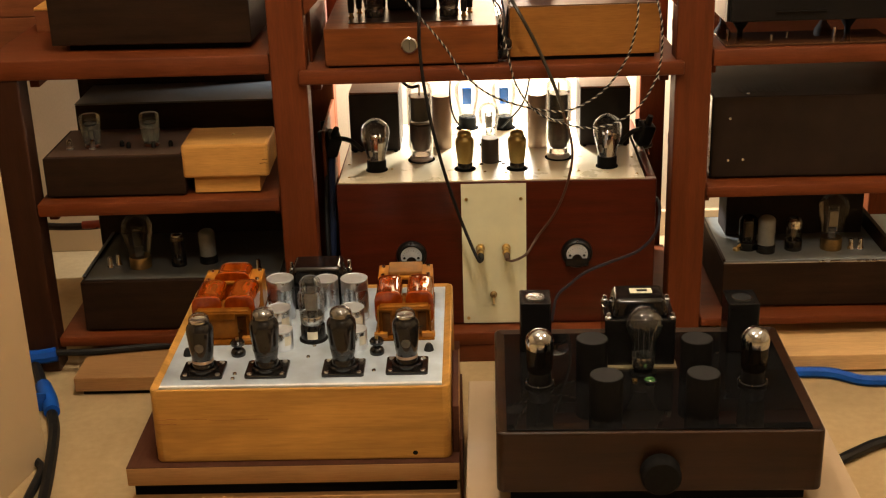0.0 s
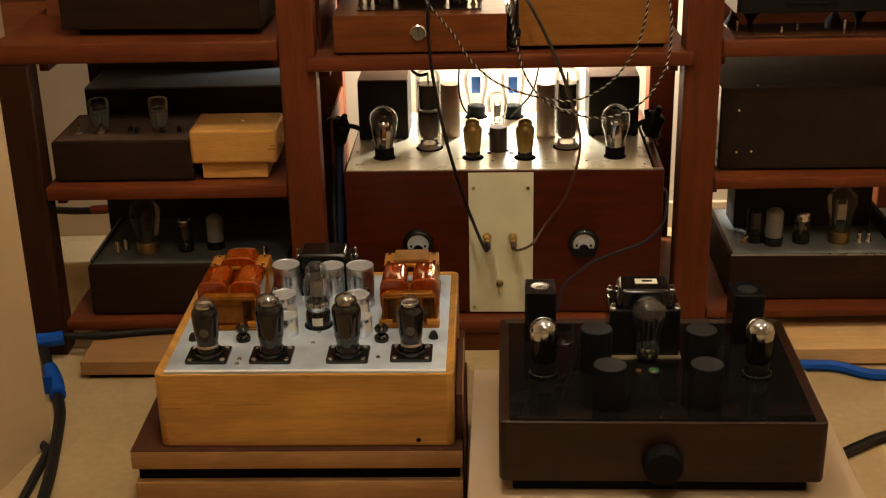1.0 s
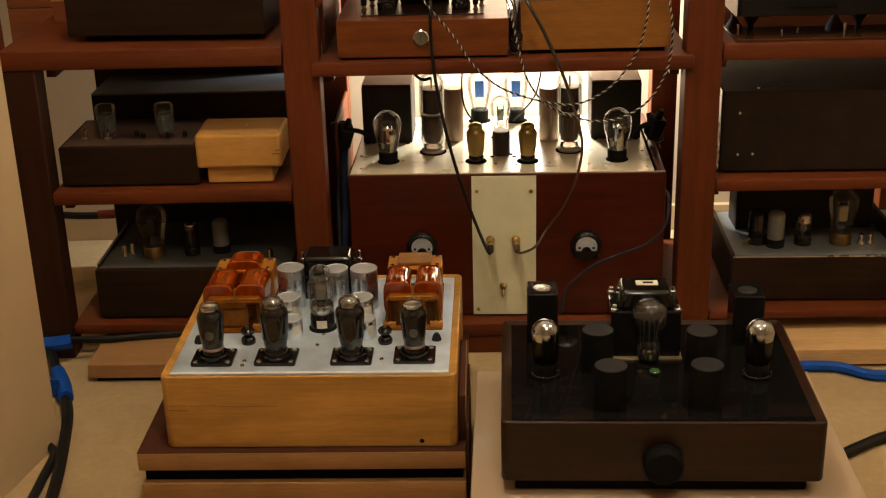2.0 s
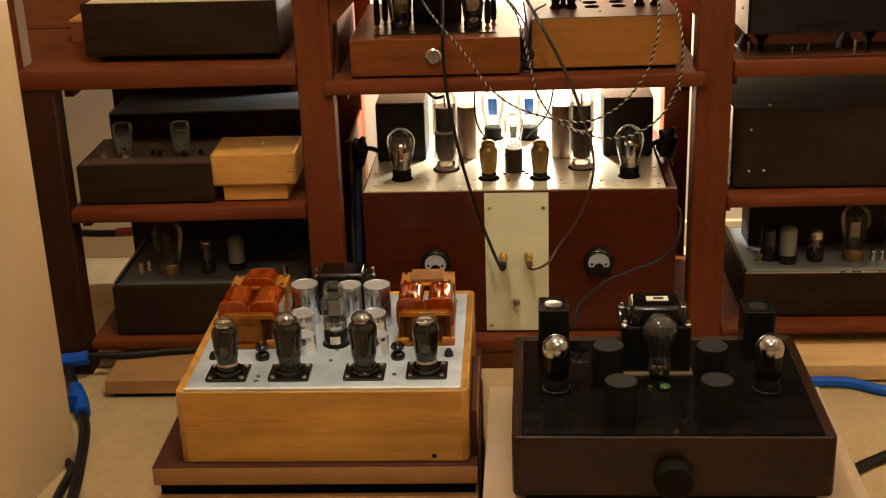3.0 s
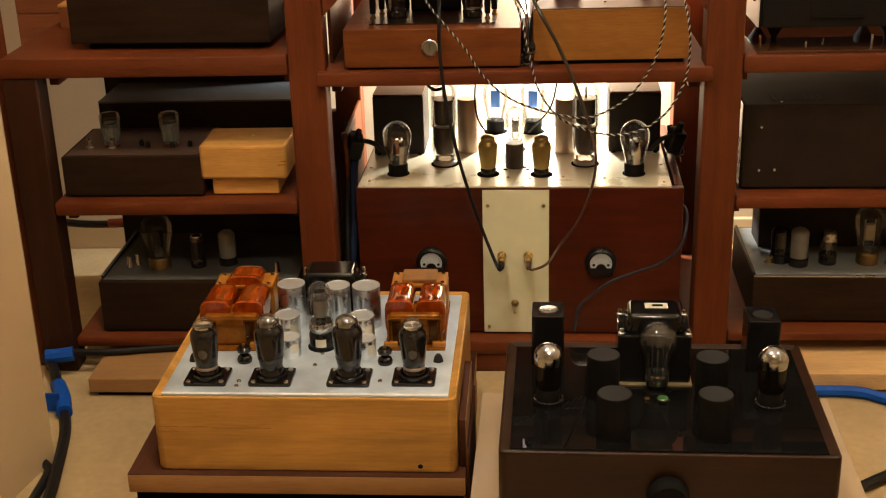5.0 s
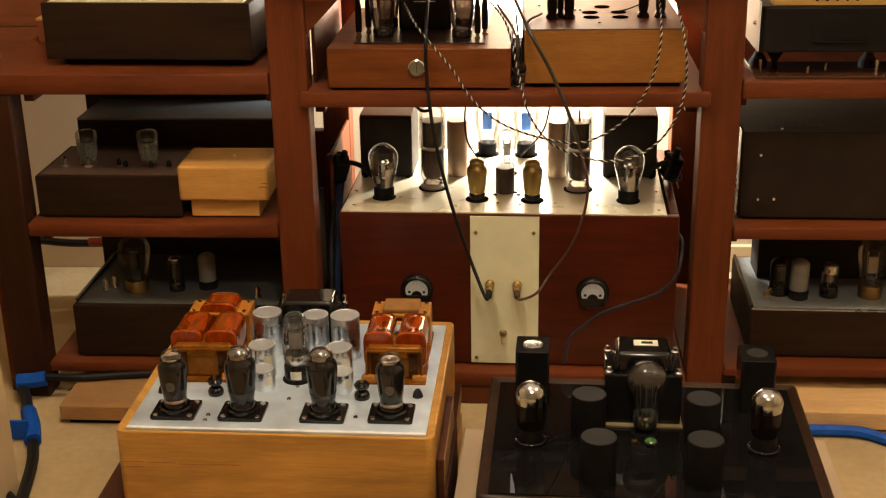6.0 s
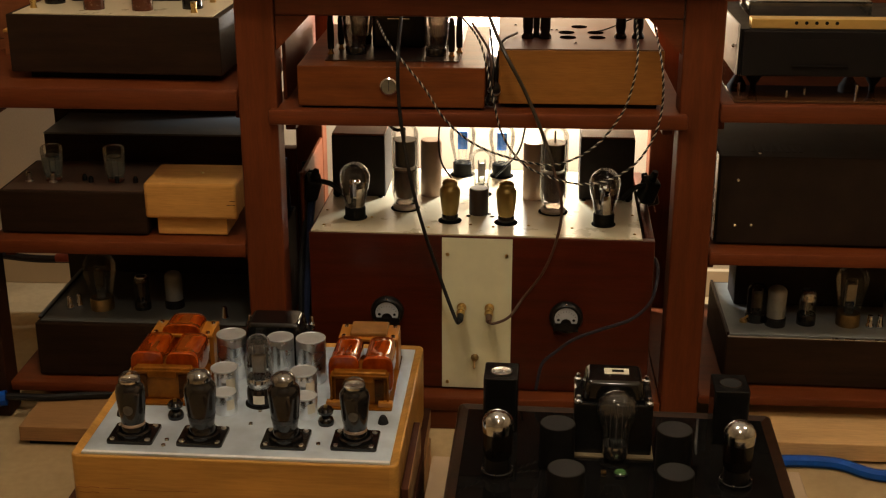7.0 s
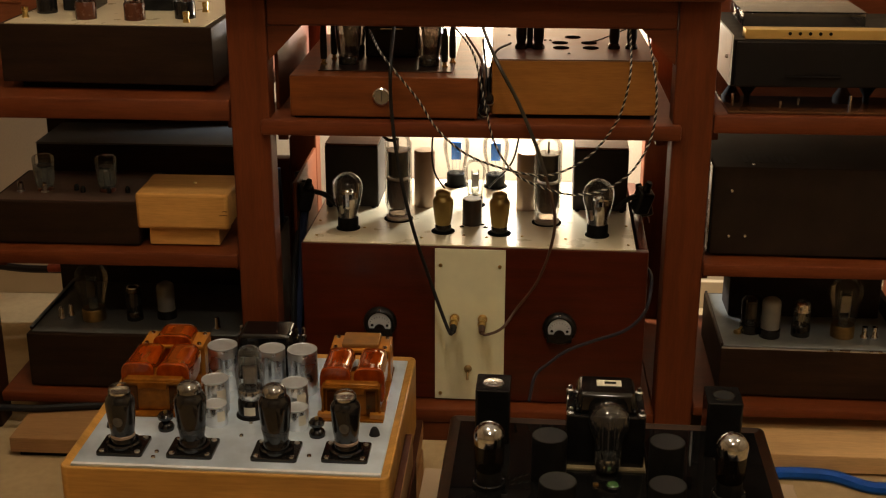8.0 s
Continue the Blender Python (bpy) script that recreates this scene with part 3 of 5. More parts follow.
def case(parent, w, d, h, wall, r, mat, deep=0.012):
    """Open-topped rounded wooden case; the four walls are one glued frame."""
    outer = rounded(0, w, 0, d, 0, h, r, 0.003)
    top = [f for f in outer.faces if f.normal.z > 0.9 and f.calc_area() > 0.5 * w * d]
    bmesh.ops.inset_region(outer, faces=top, thickness=wall)
    bmesh.ops.translate(outer, vec=(0, 0, -deep), verts=list({v for f in top for v in f.verts}))
    return local("case", outer, mat, parent)


case(LA, W, D, H, 0.013, 0.014, M_OAK, 0.006)
local("top_plate", box(0.0145, W - 0.0145, 0.0145, D - 0.0145, H - 0.0055, H - 0.002, 0.0008), M_ALU, LA)
PZ = H - 0.002
# near-white lip strip paints in the bright reflection along the plate's front
local("front_lip_sheen", box(0.015, W - 0.015, 0.0148, 0.021, H - 0.0018, H - 0.0009, 0.0004), M_LIP, LA, "white strip for the reflection on the plate's front lip")
for x0, y0, ln in ((0.008, 0.084, 0.035), (0.05, 0.0835, 0.045), (0.012, 0.075, 0.03), (0.10, 0.082, 0.10)):
    crack = spline([(x0, -0.0003, y0), (x0 + ln * 0.4, -0.0002, y0 - 0.0006), (x0 + ln * 0.7, -0.0002, y0 + 0.0005), (x0 + ln, -0.0002, y0 - 0.0004)], 4)
    local("crack", hose(crack, 0.0004 if ln < 0.04 else 0.0003, 5), M_CRATE, LA)
local("knot", facing(lathe([(0, 0), (0.0045, 0), (0, 0.0006)], seg=10), (0.448, 0.0, 0.012)), M_BLACKMATT, LA)


def la(x, y, z=0.0):
    """A place on the oak amplifier's plate, from world x and y."""
    v = PLACE[LA].inverted() @ Vector((x, y, 0))
    return (v.x, v.y, PZ + z)


def la_world(x, y, z=0.0):
    return (x, y, LA_BASE + PZ + z)


def end_bell(x0, x1, y0, y1, z0, z1, k=0.86, r=0.010):
    """Pressed transformer cover: rounded block that draws in towards its top."""
    bm = rounded(x0, x1, y0, y1, z0, z1, r, 0.006, 6)
    cx, cy = (x0 + x1) / 2, (y0 + y1) / 2
    for v in bm.verts:
        f = 1 - (1 - k) * max(0.0, (v.co.z - z0) / (z1 - z0))
        v.co.x, v.co.y = cx + (v.co.x - cx) * f, cy + (v.co.y - cy) * f
    return bm


def valve_socket(x, y):
    """Square bakelite socket plate with a raised ring and four screws."""
    lx, ly, lz = la(x, y)
    s = local("socket", joined(rounded(lx - 0.0365, lx + 0.0365, ly - 0.031, ly + 0.031, lz, lz + 0.006, 0.005, 0.001), lathe([(0.027, 0.006), (0.027, 0.012), (0.023, 0.013), (0.021, 0.006)], (lx, ly, lz))), M_BAKE, LA)
    for sx in (-0.028, 0.028):
        for sy in (-0.023, 0.023):
            local("screw", lathe([(0, 0), (0.0046, 0), (0.004, 0.0018), (0, 0.0025)], (lx + sx, ly + sy, lz + 0.006), 10), M_CAN, s)


OUT = "output valves of the oak amplifier"
for n, (x, y, h, r) in enumerate([(-0.412, 1.926, 0.106, 0.0235), (-0.301, 1.924, 0.114, 0.0255), (-0.168, 1.922, 0.114, 0.0255), (-0.058, 1.924, 0.106, 0.0235)]):
    valve_socket(x, y)
    t = shouldered_valve(la_world(x, y, 0.006), h, r, M_SMOKE, "dark carbonised shouldered vacuum tube on a square black socket", OUT, M_MIST if n in (0, 3) else M_CROWN)
    local("shoulder_cap", lathe([(r * 0.69, h * 0.855), (r * 0.5, h * 0.86), (0, h * 0.861)], seg=24), M_SMOKE, t)
    local("getter_cup", lathe([(r * 0.70, h * 0.858), (r * 0.68, h * 0.885), (r * 0.5, h * 0.870), (0, h * 0.866)], seg=20), M_FLASH, t)
    if n in (0, 3):
        local("collar", lathe([(r * 0.76, h * 0.15), (r * 0.80, h * 0.15), (r * 0.80, h * 0.19), (r * 0.76, h * 0.2)], seg=24), M_DIMCAN, t, "dull metal collar")
        a = math.radians(-90) - t.matrix_basis.to_euler().z
        rr = r * 0.93
        bm = bmesh.new()
        bmesh.ops.create_circle(bm, cap_ends=False, segments=24, radius=0.0085)
        bmesh.ops.create_circle(bm, cap_ends=False, segments=24, radius=0.0073)
        bmesh.ops.create_circle(bm, cap_ends=False, segments=24, radius=0.0035)
        ring = bm.verts[:]
        for k in (0, 24):
            for i in range(24):
                bm.faces.new((ring[k + i], ring[k + (i + 1) % 24], ring[k + 24 + (i + 1) % 24], ring[k + 24 + i]))
        bm.faces.new(ring[48:])
        bm.transform(Matrix.Translation((rr * math.cos(a) * 1.03, rr * math.sin(a) * 1.03, h * 0.46)) @ Matrix.Rotation(a + math.pi / 2, 4, "Z") @ Matrix.Rotation(math.radians(86), 4, "X"))
        for v in bm.verts:
            flat = Vector((v.co.x, v.co.y))
            k = r * (0.90 + 0.22 * (v.co.z / h - 0.42)) * 1.03 / max(flat.length, 1e-6)
            v.co.x, v.co.y = v.co.x * k, v.co.y * k
        local("printed_mark", bm, M_MARK, t)
    else:
        local("skirt_glass", lathe([(r * 0.73, h * 0.17), (r * 0.80, h * 0.24), (r * 0.885, h * 0.34)], seg=24), M_SMOKEGLASS, t)

x, y = -0.232, 2.050
lx, ly, lz = la(x, y)
local("socket_dark_disc", lathe([(0, 0), (0.026, 0), (0.026, 0.002), (0, 0.0025)], (lx, ly, lz)), M_BLACKMATT, LA)
t = thing("vacuum_tube", "clear shouldered rectifier tube with black base and paper label", "vacuum tube", la_world(x, y, 0.002), 0, "small valves")
local("base", lathe([(0, 0), (0.0225, 0), (0.0225, 0.026), (0.0205, 0.029), (0, 0.029)]), M_BAKE, t)
local("bulb", lathe([(0.020, 0.029), (0.0222, 0.036), (0.0228, 0.052), (0.0245, 0.070), (0.0248, 0.082), (0.0235, 0.088), (0.0200, 0.093), (0.0193, 0.098), (0.0196, 0.106)] + dome(0.0196, 0.107, 0.016, 7)), M_MIST, t)
bm = bmesh.new()
ring = [[bm.verts.new((0.0229 * math.cos(a), 0.0229 * math.sin(a), z)) for z in (0.006, 0.021)] for a in (math.radians(-112 + 6 * i) for i in range(9))]
for p, q in zip(ring, ring[1:]):
    bm.faces.new((p[0], q[0], q[1], p[1]))
local("paper_label", bm, M_PAPER, t, "small white paper label")
local("getter_flash", lathe([(0.0190, 0.030), (0.0212, 0.036), (0.0214, 0.044), (0.0195, 0.047)], seg=28), M_FLASH, t, "silvery getter flash")
mica(0.018, 0.050, t)
mica(0.0178, 0.094, t)
local("anode", joined(rounded(-0.0115, 0.0115, -0.006, 0.006, 0.056, 0.086, 0.004, 0.001), rod(-0.010, 0, 0.032, 0.100, 0.0008, 0.0002, 8), rod(0.010, 0, 0.032, 0.100, 0.0008, 0.0002, 8)), M_PLATE, t)


def can(x, y, r, h, group="aluminium cans"):
    t = thing("capacitor_can", "bare aluminium capacitor can with flat top", "capacitor", la_world(x, y, 0.0), 0, group)
    local("body", lathe([(0, 0), (r * 0.97, 0), (r, 0.002), (r, h - 0.003), (r * 0.985, h - 0.001), (0.0, h - 0.001)]), M_CAN, t)
    local("lid", lathe([(r * 0.93, h - 0.001), (r * 1.01, h - 0.002), (r * 1.01, h + 0.0005), (r * 0.96, h + 0.001), (r * 0.92, h), (0, h)]), M_CANLID, t)
    return t


for x, y, r, h in ((-0.300, 2.152, 0.0255, 0.079), (-0.213, 2.146, 0.0225, 0.078), (-0.160, 2.142, 0.0255, 0.079), (-0.294, 2.062, 0.0225, 0.058), (-0.160, 2.056, 0.0225, 0.058), (-0.284, 2.016, 0.019, 0.036), (-0.150, 2.010, 0.019, 0.036)):
    t = can(x, y, r, h)
    if h < 0.07:
        bm = bmesh.new()
        ring = [[bm.verts.new(((r + 0.0004) * math.cos(a), (r + 0.0004) * math.sin(a), z)) for z in (h * 0.30, h * 0.78)] for a in (math.radians(-72 + 6 * i) for i in range(8))]
        for p, q in zip(ring, ring[1:]):
            bm.faces.new((p[0], q[0], q[1], p[1]))
        local("paper_label", bm, M_PAPER, t, "small pale label")
for x, y in ((-0.361, 1.990), (-0.113, 1.982)):
    t = thing("binding_post", "glossy black waisted binding post on the plate", "binding post", la_world(x, y), 0, "black terminal knobs")
    local("knob", lathe([(0, 0), (0.0125, 0), (0.0135, 0.006), (0.011, 0.011), (0.0065, 0.014), (0.0075, 0.017), (0.012, 0.020), (0.013, 0.025), (0.010, 0.029), (0, 0.030)]), M_BAKE, t)
    local("nut", lathe([(0, 0.028), (0.003, 0.028), (0.003, 0.034), (0, 0.034)], seg=10), M_BRASS, t)
for x, y in ((-0.021, 1.99), (-0.452, 1.995)):
    lx, ly, lz = la(x, y)
    local("button", lathe([(0, 0), (0.009, 0), (0.007, 0.008), (0.004, 0.013), (0, 0.014)], (lx, ly, lz), 16), M_CAPTOP, LA)
for x, y in ((-0.357, 1.915), (-0.358, 1.897), (-0.116, 1.915), (-0.235, 1.975), (-0.228, 2.02), (-0.30, 1.99)):
    lx, ly, lz = la(x, y)
    local("screw", lathe([(0, 0), (0.0042, 0), (0.0035, 0.002), (0, 0.0028)], (lx, ly, lz), 10), M_CHROME, LA)


def wrapped_coil(w, z0, z1, y0, y1, waist=0.92):
    """A film-wrapped winding lying front to back: boxy rounded section with a proud front lip, tapering backwards."""
    bm = bmesh.new()
    rings = []
    for k, f in ((0.0, 0.965), (0.02, 1.0), (0.07, 1.005), (0.11, 0.985), (0.30, waist + 0.03), (0.55, waist + 0.01), (0.80, waist), (0.97, waist), (1.0, waist - 0.03)):
        ring = []
        for i in range(28):
            a = 2 * math.pi * i / 28
            c, q = math.cos(a), math.sin(a)
            x = w / 2 * math.copysign(abs(c) ** 0.46, c) * f
            z = (z1 - z0) / 2 * math.copysign(abs(q) ** 0.50, q) * f
            ring.append(bm.verts.new((x, y0 + k * (y1 - y0), (z0 + z1) / 2 + z)))
        rings.append(ring)
    for p, q in zip(rings, rings[1:]):
        for i in range(28):
            bm.faces.new((p[i], p[(i + 1) % 28], q[(i + 1) % 28], q[i]))
    bm.faces.new(rings[0][::-1])
    bm.faces.new(rings[-1])
    bmesh.ops.recalc_face_normals(bm, faces=bm.faces[:])
    return bm


def amber_transformer(x0, x1, y0, padded, group="amber transformers"):
    """Open-frame transformer: fibre brackets, a varnished core in front, two film-wrapped coils and a third winding or a paper pad behind."""
    t = thing("transformer", "open-frame transformer with amber-red coils and a paper pad" if padded else "open-frame transformer with three glossy amber-red coils", "transformer", la_world((x0 + x1) / 2, y0), 0, group)
    h = (x1 - x0) / 2
    local("base_bracket", box(-h, h, 0.0, 0.21, 0.0, 0.004, 0.001), M_CORE, t)
    for sx in (-h + 0.009, h - 0.009):
        for sy in (0.011, 0.199):
            local("screw", lathe([(0, 0), (0.004, 0), (0.003, 0.003), (0, 0.004)], (sx, sy, 0.004), 10), M_CHROME, t)
    local("core", box(-h * 0.84, h * 0.84, 0.016, 0.070, 0.004, 0.062, 0.004, 3), M_CORE, t)
    for s in (-1, 1):
        local("core_limb", box(s * h * 0.60 - h * 0.14, s * h * 0.60 + h * 0.14, 0.0130, 0.0158, 0.008, 0.050, 0.001), M_LIMB, t, "dark varnished limb")
        local("edge_wrap", box(s * h * 0.87 - 0.002, s * h * 0.87 + 0.002, 0.010, 0.072, 0.010, 0.056, 0.0018, 3), M_CORE, t)
        local("core_foot", box(s * h * 0.80 - 0.012, s * h * 0.80 + 0.012, 0.004, 0.0155, 0.0042, 0.013, 0.001), M_BRACKET, t)
    local("core_strap", box(-h * 0.90, h * 0.90, 0.012, 0.074, 0.0535, 0.0575, 0.0015), M_CORE, t)
    local("centre_strap", box(-h * 0.42, h * 0.42, 0.0090, 0.0128, 0.046, 0.0595, 0.0015), M_CORE, t)
    for s in (-1, 1):
        coil = wrapped_coil(h * 0.96, 0.0, 0.066, 0.0, 0.092)
        coil.transform(Matrix.Translation((s * h * 0.52, 0.030, 0.017)))
        local("coil", coil, M_COIL, t)
    local("rear_bracket", box(-h * 0.96, h * 0.96, 0.142, 0.205, 0.060, 0.066, 0.0015), M_BRACKET, t)
    for s in (-1, 1):
        local("rear_leg", box(s * h * 0.9 - 0.004, s * h * 0.9 + 0.004, 0.150, 0.200, 0.004, 0.060, 0.001), M_BRACKET, t)
        local("bolt", lathe([(0, 0), (0.0042, 0), (0.0035, 0.003), (0, 0.004)], (s * h * 0.80, 0.196, 0.066), 10), M_CHROME, t)
        local("bolt", lathe([(0, 0), (0.0042, 0), (0.0035, 0.003), (0, 0.004)], (s * h * 0.80, 0.152, 0.066), 10), M_CHROME, t)
    if padded:
        local("paper_pad", rounded(-h * 0.60, h * 0.60, 0.150, 0.203, 0.0662, 0.0735, 0.004, 0.002), M_PAD, t, "brown paper pad over the rear winding")
    else:
        rear = wrapped_coil(h * 1.20, 0.020, 0.083, 0.146, 0.206, 0.94)
        local("rear_coil", rear, M_COIL, t)
    return t


amber_transformer(-0.452, -0.337, 2.030, False)
amber_transformer(-0.119, -0.011, 2.030, True)
# black transformer at the back of the plate
t = thing("transformer", "black enamelled mains transformer with end bells", "transformer", la_world(-0.235, 2.225), 0, "black transformers")
local("core", box(-0.062, 0.062, -0.044, 0.050, 0.0, 0.046, 0.002), M_BLACK, t)
local("bell", end_bell(-0.053, 0.053, -0.036, 0.042, 0.0462, 0.080), M_GLOSSBLACK, t)
for sx in (-0.0565, 0.0565):
    for sy in (-0.039, 0.045):
        local("bolt", lathe([(0, 0), (0.0058, 0), (0.0058, 0.004), (0.0033, 0.0052), (0.0033, 0.017), (0.0024, 0.0185), (0, 0.0185)], (sx, sy, 0.046), 12), M_CHROME, t)

# board stack under it
t = thing("wooden_stand", "low stand of stacked beige boards with a black-filled gap", "stand", (-0.255, 2.07, 0), -0.8)
local("top_board", box(-0.287, 0.2865, -0.235, 0.245, 0.0805, 0.114, 0.0015), M_BOARD, t)
local("top_veneer", box(-0.287, 0.2865, -0.234, 0.245, 0.1142, 0.1155, 0.0003), M_BOARD_SIDE, t, "dark brown laminate surface")
# black fill painted in for the shade between the two boards
local("gap_shade", box(-0.279, 0.281, -0.222, 0.24, 0.0545, 0.0800, 0.001), M_HOLE, t)
local("lower_box", box(-0.284, 0.2865, -0.235, 0.245, 0.0, 0.054, 0.002), M_BOARD, t)
local("upright_board", box(0.2755, 0.2865, -0.200, 0.02, 0.116, 0.205, 0.001), M_BOARD_SIDE, t, "upright brown laminate board")
local("edge_strip", box(0.2868, 0.288, -0.200, 0.02, 0.116, 0.206, 0.0003), M_BOARD, t)
local("side_cheek", box(0.2885, 0.2925, -0.215, 0.03, 0.0, 0.15, 0.001), M_BOARD_SIDE, t)

# ---- walnut amplifier on the pale plinth ----
t = thing("plinth", "low pale wooden plinth under the walnut amplifier", "plinth", (0.34, 1.8, 0), -1.9)
local("top_board", box(-0.30, 0.33, -0.42, 0.31, 0.104, 0.122, 0.002), M_PLINTH, t)
for y in (-0.41, 0.284):
    local("rail", box(-0.295, 0.325, y, y + 0.018, 0.0, 0.1038, 0.001), M_PLINTH, t)
for x in (-0.295, 0.307):
    local("side_board", box(x, x + 0.018, -0.3915, 0.2835, 0.0, 0.1038, 0.001), M_PLINTH, t)
RA = thing("tube_amplifier", "dark walnut tube amplifier with black gloss top plate", "amplifier", (0.086, 1.680, 0.122), -1.9)
RW, RD, RH = 0.511, 0.386, 0.133
bm = rounded(0, RW, 0, RD, 0.026, RH, 0.012, 0.004)
top = [f for f in bm.faces if f.normal.z > 0.9 and f.calc_area() > 0.5 * RW * RD]
bmesh.ops.inset_region(bm, faces=top, thickness=0.015)
bmesh.ops.translate(bm, vec=(0, 0, -0.006), verts=list({v for f in top for v in f.verts}))
local("case", bm, M_WALNUT, RA)
local("recessed_base", box(0.022, RW - 0.022, 0.02, RD - 0.02, 0.0, 0.0255, 0.002), M_BLACKMATT, RA)
local("top_plate", box(0.017, RW - 0.017, 0.017, RD - 0.017, RH - 0.0055, RH - 0.0025, 0.0008), M_BLACKPLATE, RA)
RPZ = 0.122 + RH - 0.0025
local("knob", facing(lathe([(0, 0), (0.030, 0), (0.032, 0.004), (0.031, 0.024), (0.027, 0.029), (0, 0.030)], seg=36), (0.256, 0.0, 0.066)), M_BLACKMATT, RA)


def fibre_can(x, y, r, h):
    t = thing("capacitor_can", "black capacitor can with grey fibre top", "capacitor", (x, y, RPZ), 0, "black capacitor cans")
    local("body", lathe([(0, 0), (r, 0), (r, h - 0.002), (r * 0.98, h), (r * 0.94, h), (r * 0.94, h - 0.001), (0, h - 0.001)]), M_BLACKMATT, t)
    local("lid", lathe([(0, h - 0.001), (r * 0.93, h - 0.001), (r * 0.93, h + 0.0004), (0, h + 0.0004)]), M_CAPTOP, t)


for x, y in ((0.256, 1.872), (0.430, 1.862), (0.264, 1.738), (0.417, 1.736)):
    fibre_can(x, y, 0.0268, 0.071)


def potted_block(x0, x1, y0, y1, z, disc, name_label):
    t = thing("transformer", name_label, "transformer", ((x0 + x1) / 2, (y0 + y1) / 2, RPZ), -1.9, "black transformers")
    w, d = (x1 - x0) / 2, (y1 - y0) / 2
    local("can", rounded(-w, w, -d, d, 0, z - RPZ, 0.004, 0.002), M_BLACK, t)
    local("emblem", lathe([(0, 0), (0.0165, 0), (0.0165, 0.0006), (0.015, 0.001), (0, 0.001)], (0.0, -0.002, z - RPZ)), disc, t)
    local("emblem_ring", lathe([(0.0165, 0), (0.0175, 0.0), (0.0175, 0.0014), (0.0165, 0.0014)], (0.0, -0.002, z - RPZ)), M_CHROME, t)
    return t


potted_block(0.142, 0.197, 1.972, 2.036, 0.345, M_EMBLEM, "tall black potted transformer with a white round emblem")
potted_block(0.501, 0.556, 1.948, 2.012, 0.345, M_CAPTOP, "tall black potted transformer with a grey round emblem")
t = thing("transformer", "black laminated transformer with glossy end bell and bolts", "transformer", (0.344, 1.945, RPZ), -1.9, "black transformers")
local("core", box(-0.061, 0.059, -0.042, 0.045, 0.0, 0.088, 0.003), M_BLACK, t)
local("bell", end_bell(-0.050, 0.048, -0.036, 0.040, 0.0882, 0.121), M_GLOSSBLACK, t)
local("foot_plate", box(-0.064, 0.062, -0.052, 0.048, -0.0005, 0.004, 0.001), plain("dull_brass_plate", (0.36, 0.29, 0.17), 0.4, 0.5, 0.2), t, "dull brass foot plate")
lab = local("label", box(-0.016, 0.022, -0.004, 0.016, 0.1212, 0.1222, 0.0003), M_PAPER, t, "small cream label with a dark mark")
local("printed_bar", box(-0.004, 0.014, 0.002, 0.010, 0.1222, 0.1227, 0.0002), M_BLACKMATT, lab)
for sx in (-0.055, 0.053):
    for sy in (-0.037, 0.040):
        local("bolt", lathe([(0, 0), (0.0062, 0), (0.0062, 0.004), (0.0035, 0.0055), (0.0035, 0.011), (0, 0.0115)], (sx, sy, 0.088), 12), M_CAN, t)
hole(0.345, 1.886, RPZ, 0.024, RA, M_BLACK)
t = thing("vacuum_tube", "large clear globe tube with silvered foot over a green jewel", "vacuum tube", (0.345, 1.886, RPZ + 0.0018), 0, "valves of the walnut amplifier")
local("base", lathe([(0, 0), (0.015, 0), (0.015, 0.003), (0.011, 0.005), (0, 0.005)]), M_BAKE, t)
local("bulb", lathe([(0.0120, 0.0035), (0.0180, 0.008), (0.0202, 0.018), (0.0206, 0.034), (0.0206, 0.048), (0.0218, 0.057), (0.0258, 0.067), (0.0295, 0.078), (0.0310, 0.087)] + dome(0.0310, 0.088, 0.0295, 10), seg=40), M_GLOBE, t)
local("silvered_foot", lathe([(0, 0.0055), (0.0115, 0.0055), (0.0172, 0.0095), (0.0192, 0.018), (0.0196, 0.026), (0.0185, 0.030)], seg=32), M_FLASH, t, "silvery getter flash")
local("stem", lathe([(0, 0.006), (0.009, 0.006), (0.007, 0.028), (0.009, 0.034), (0, 0.036)], seg=16), M_FROST, t)
local("anode", joined(rod(-0.009, 0, 0.034, 0.078, 0.0006, 0.0002, 8), rod(0.009, 0, 0.034, 0.078, 0.0006, 0.0002, 8), rod(0, 0, 0.034, 0.070, 0.0009, 0.0002, 8)), M_GRAPHITE, t)
t = thing("pilot_jewel", "small green pilot jewel beside a brass tab", "pilot lamp", (0.351, 1.8475, RPZ), 0)
local("ring", lathe([(0, 0), (0.0125, 0), (0.0125, 0.003), (0.0105, 0.004), (0, 0.004)]), M_BLACK, t)
local("jewel", lathe([(0, 0.004), (0.0095, 0.004), (0.0075, 0.0062), (0, 0.007)], seg=12), M_GREEN, t)
local("tab", box(-0.029, -0.021, -0.001, 0.006, 0.0, 0.004, 0.0006), M_BRASS, t, "bent brass tab")
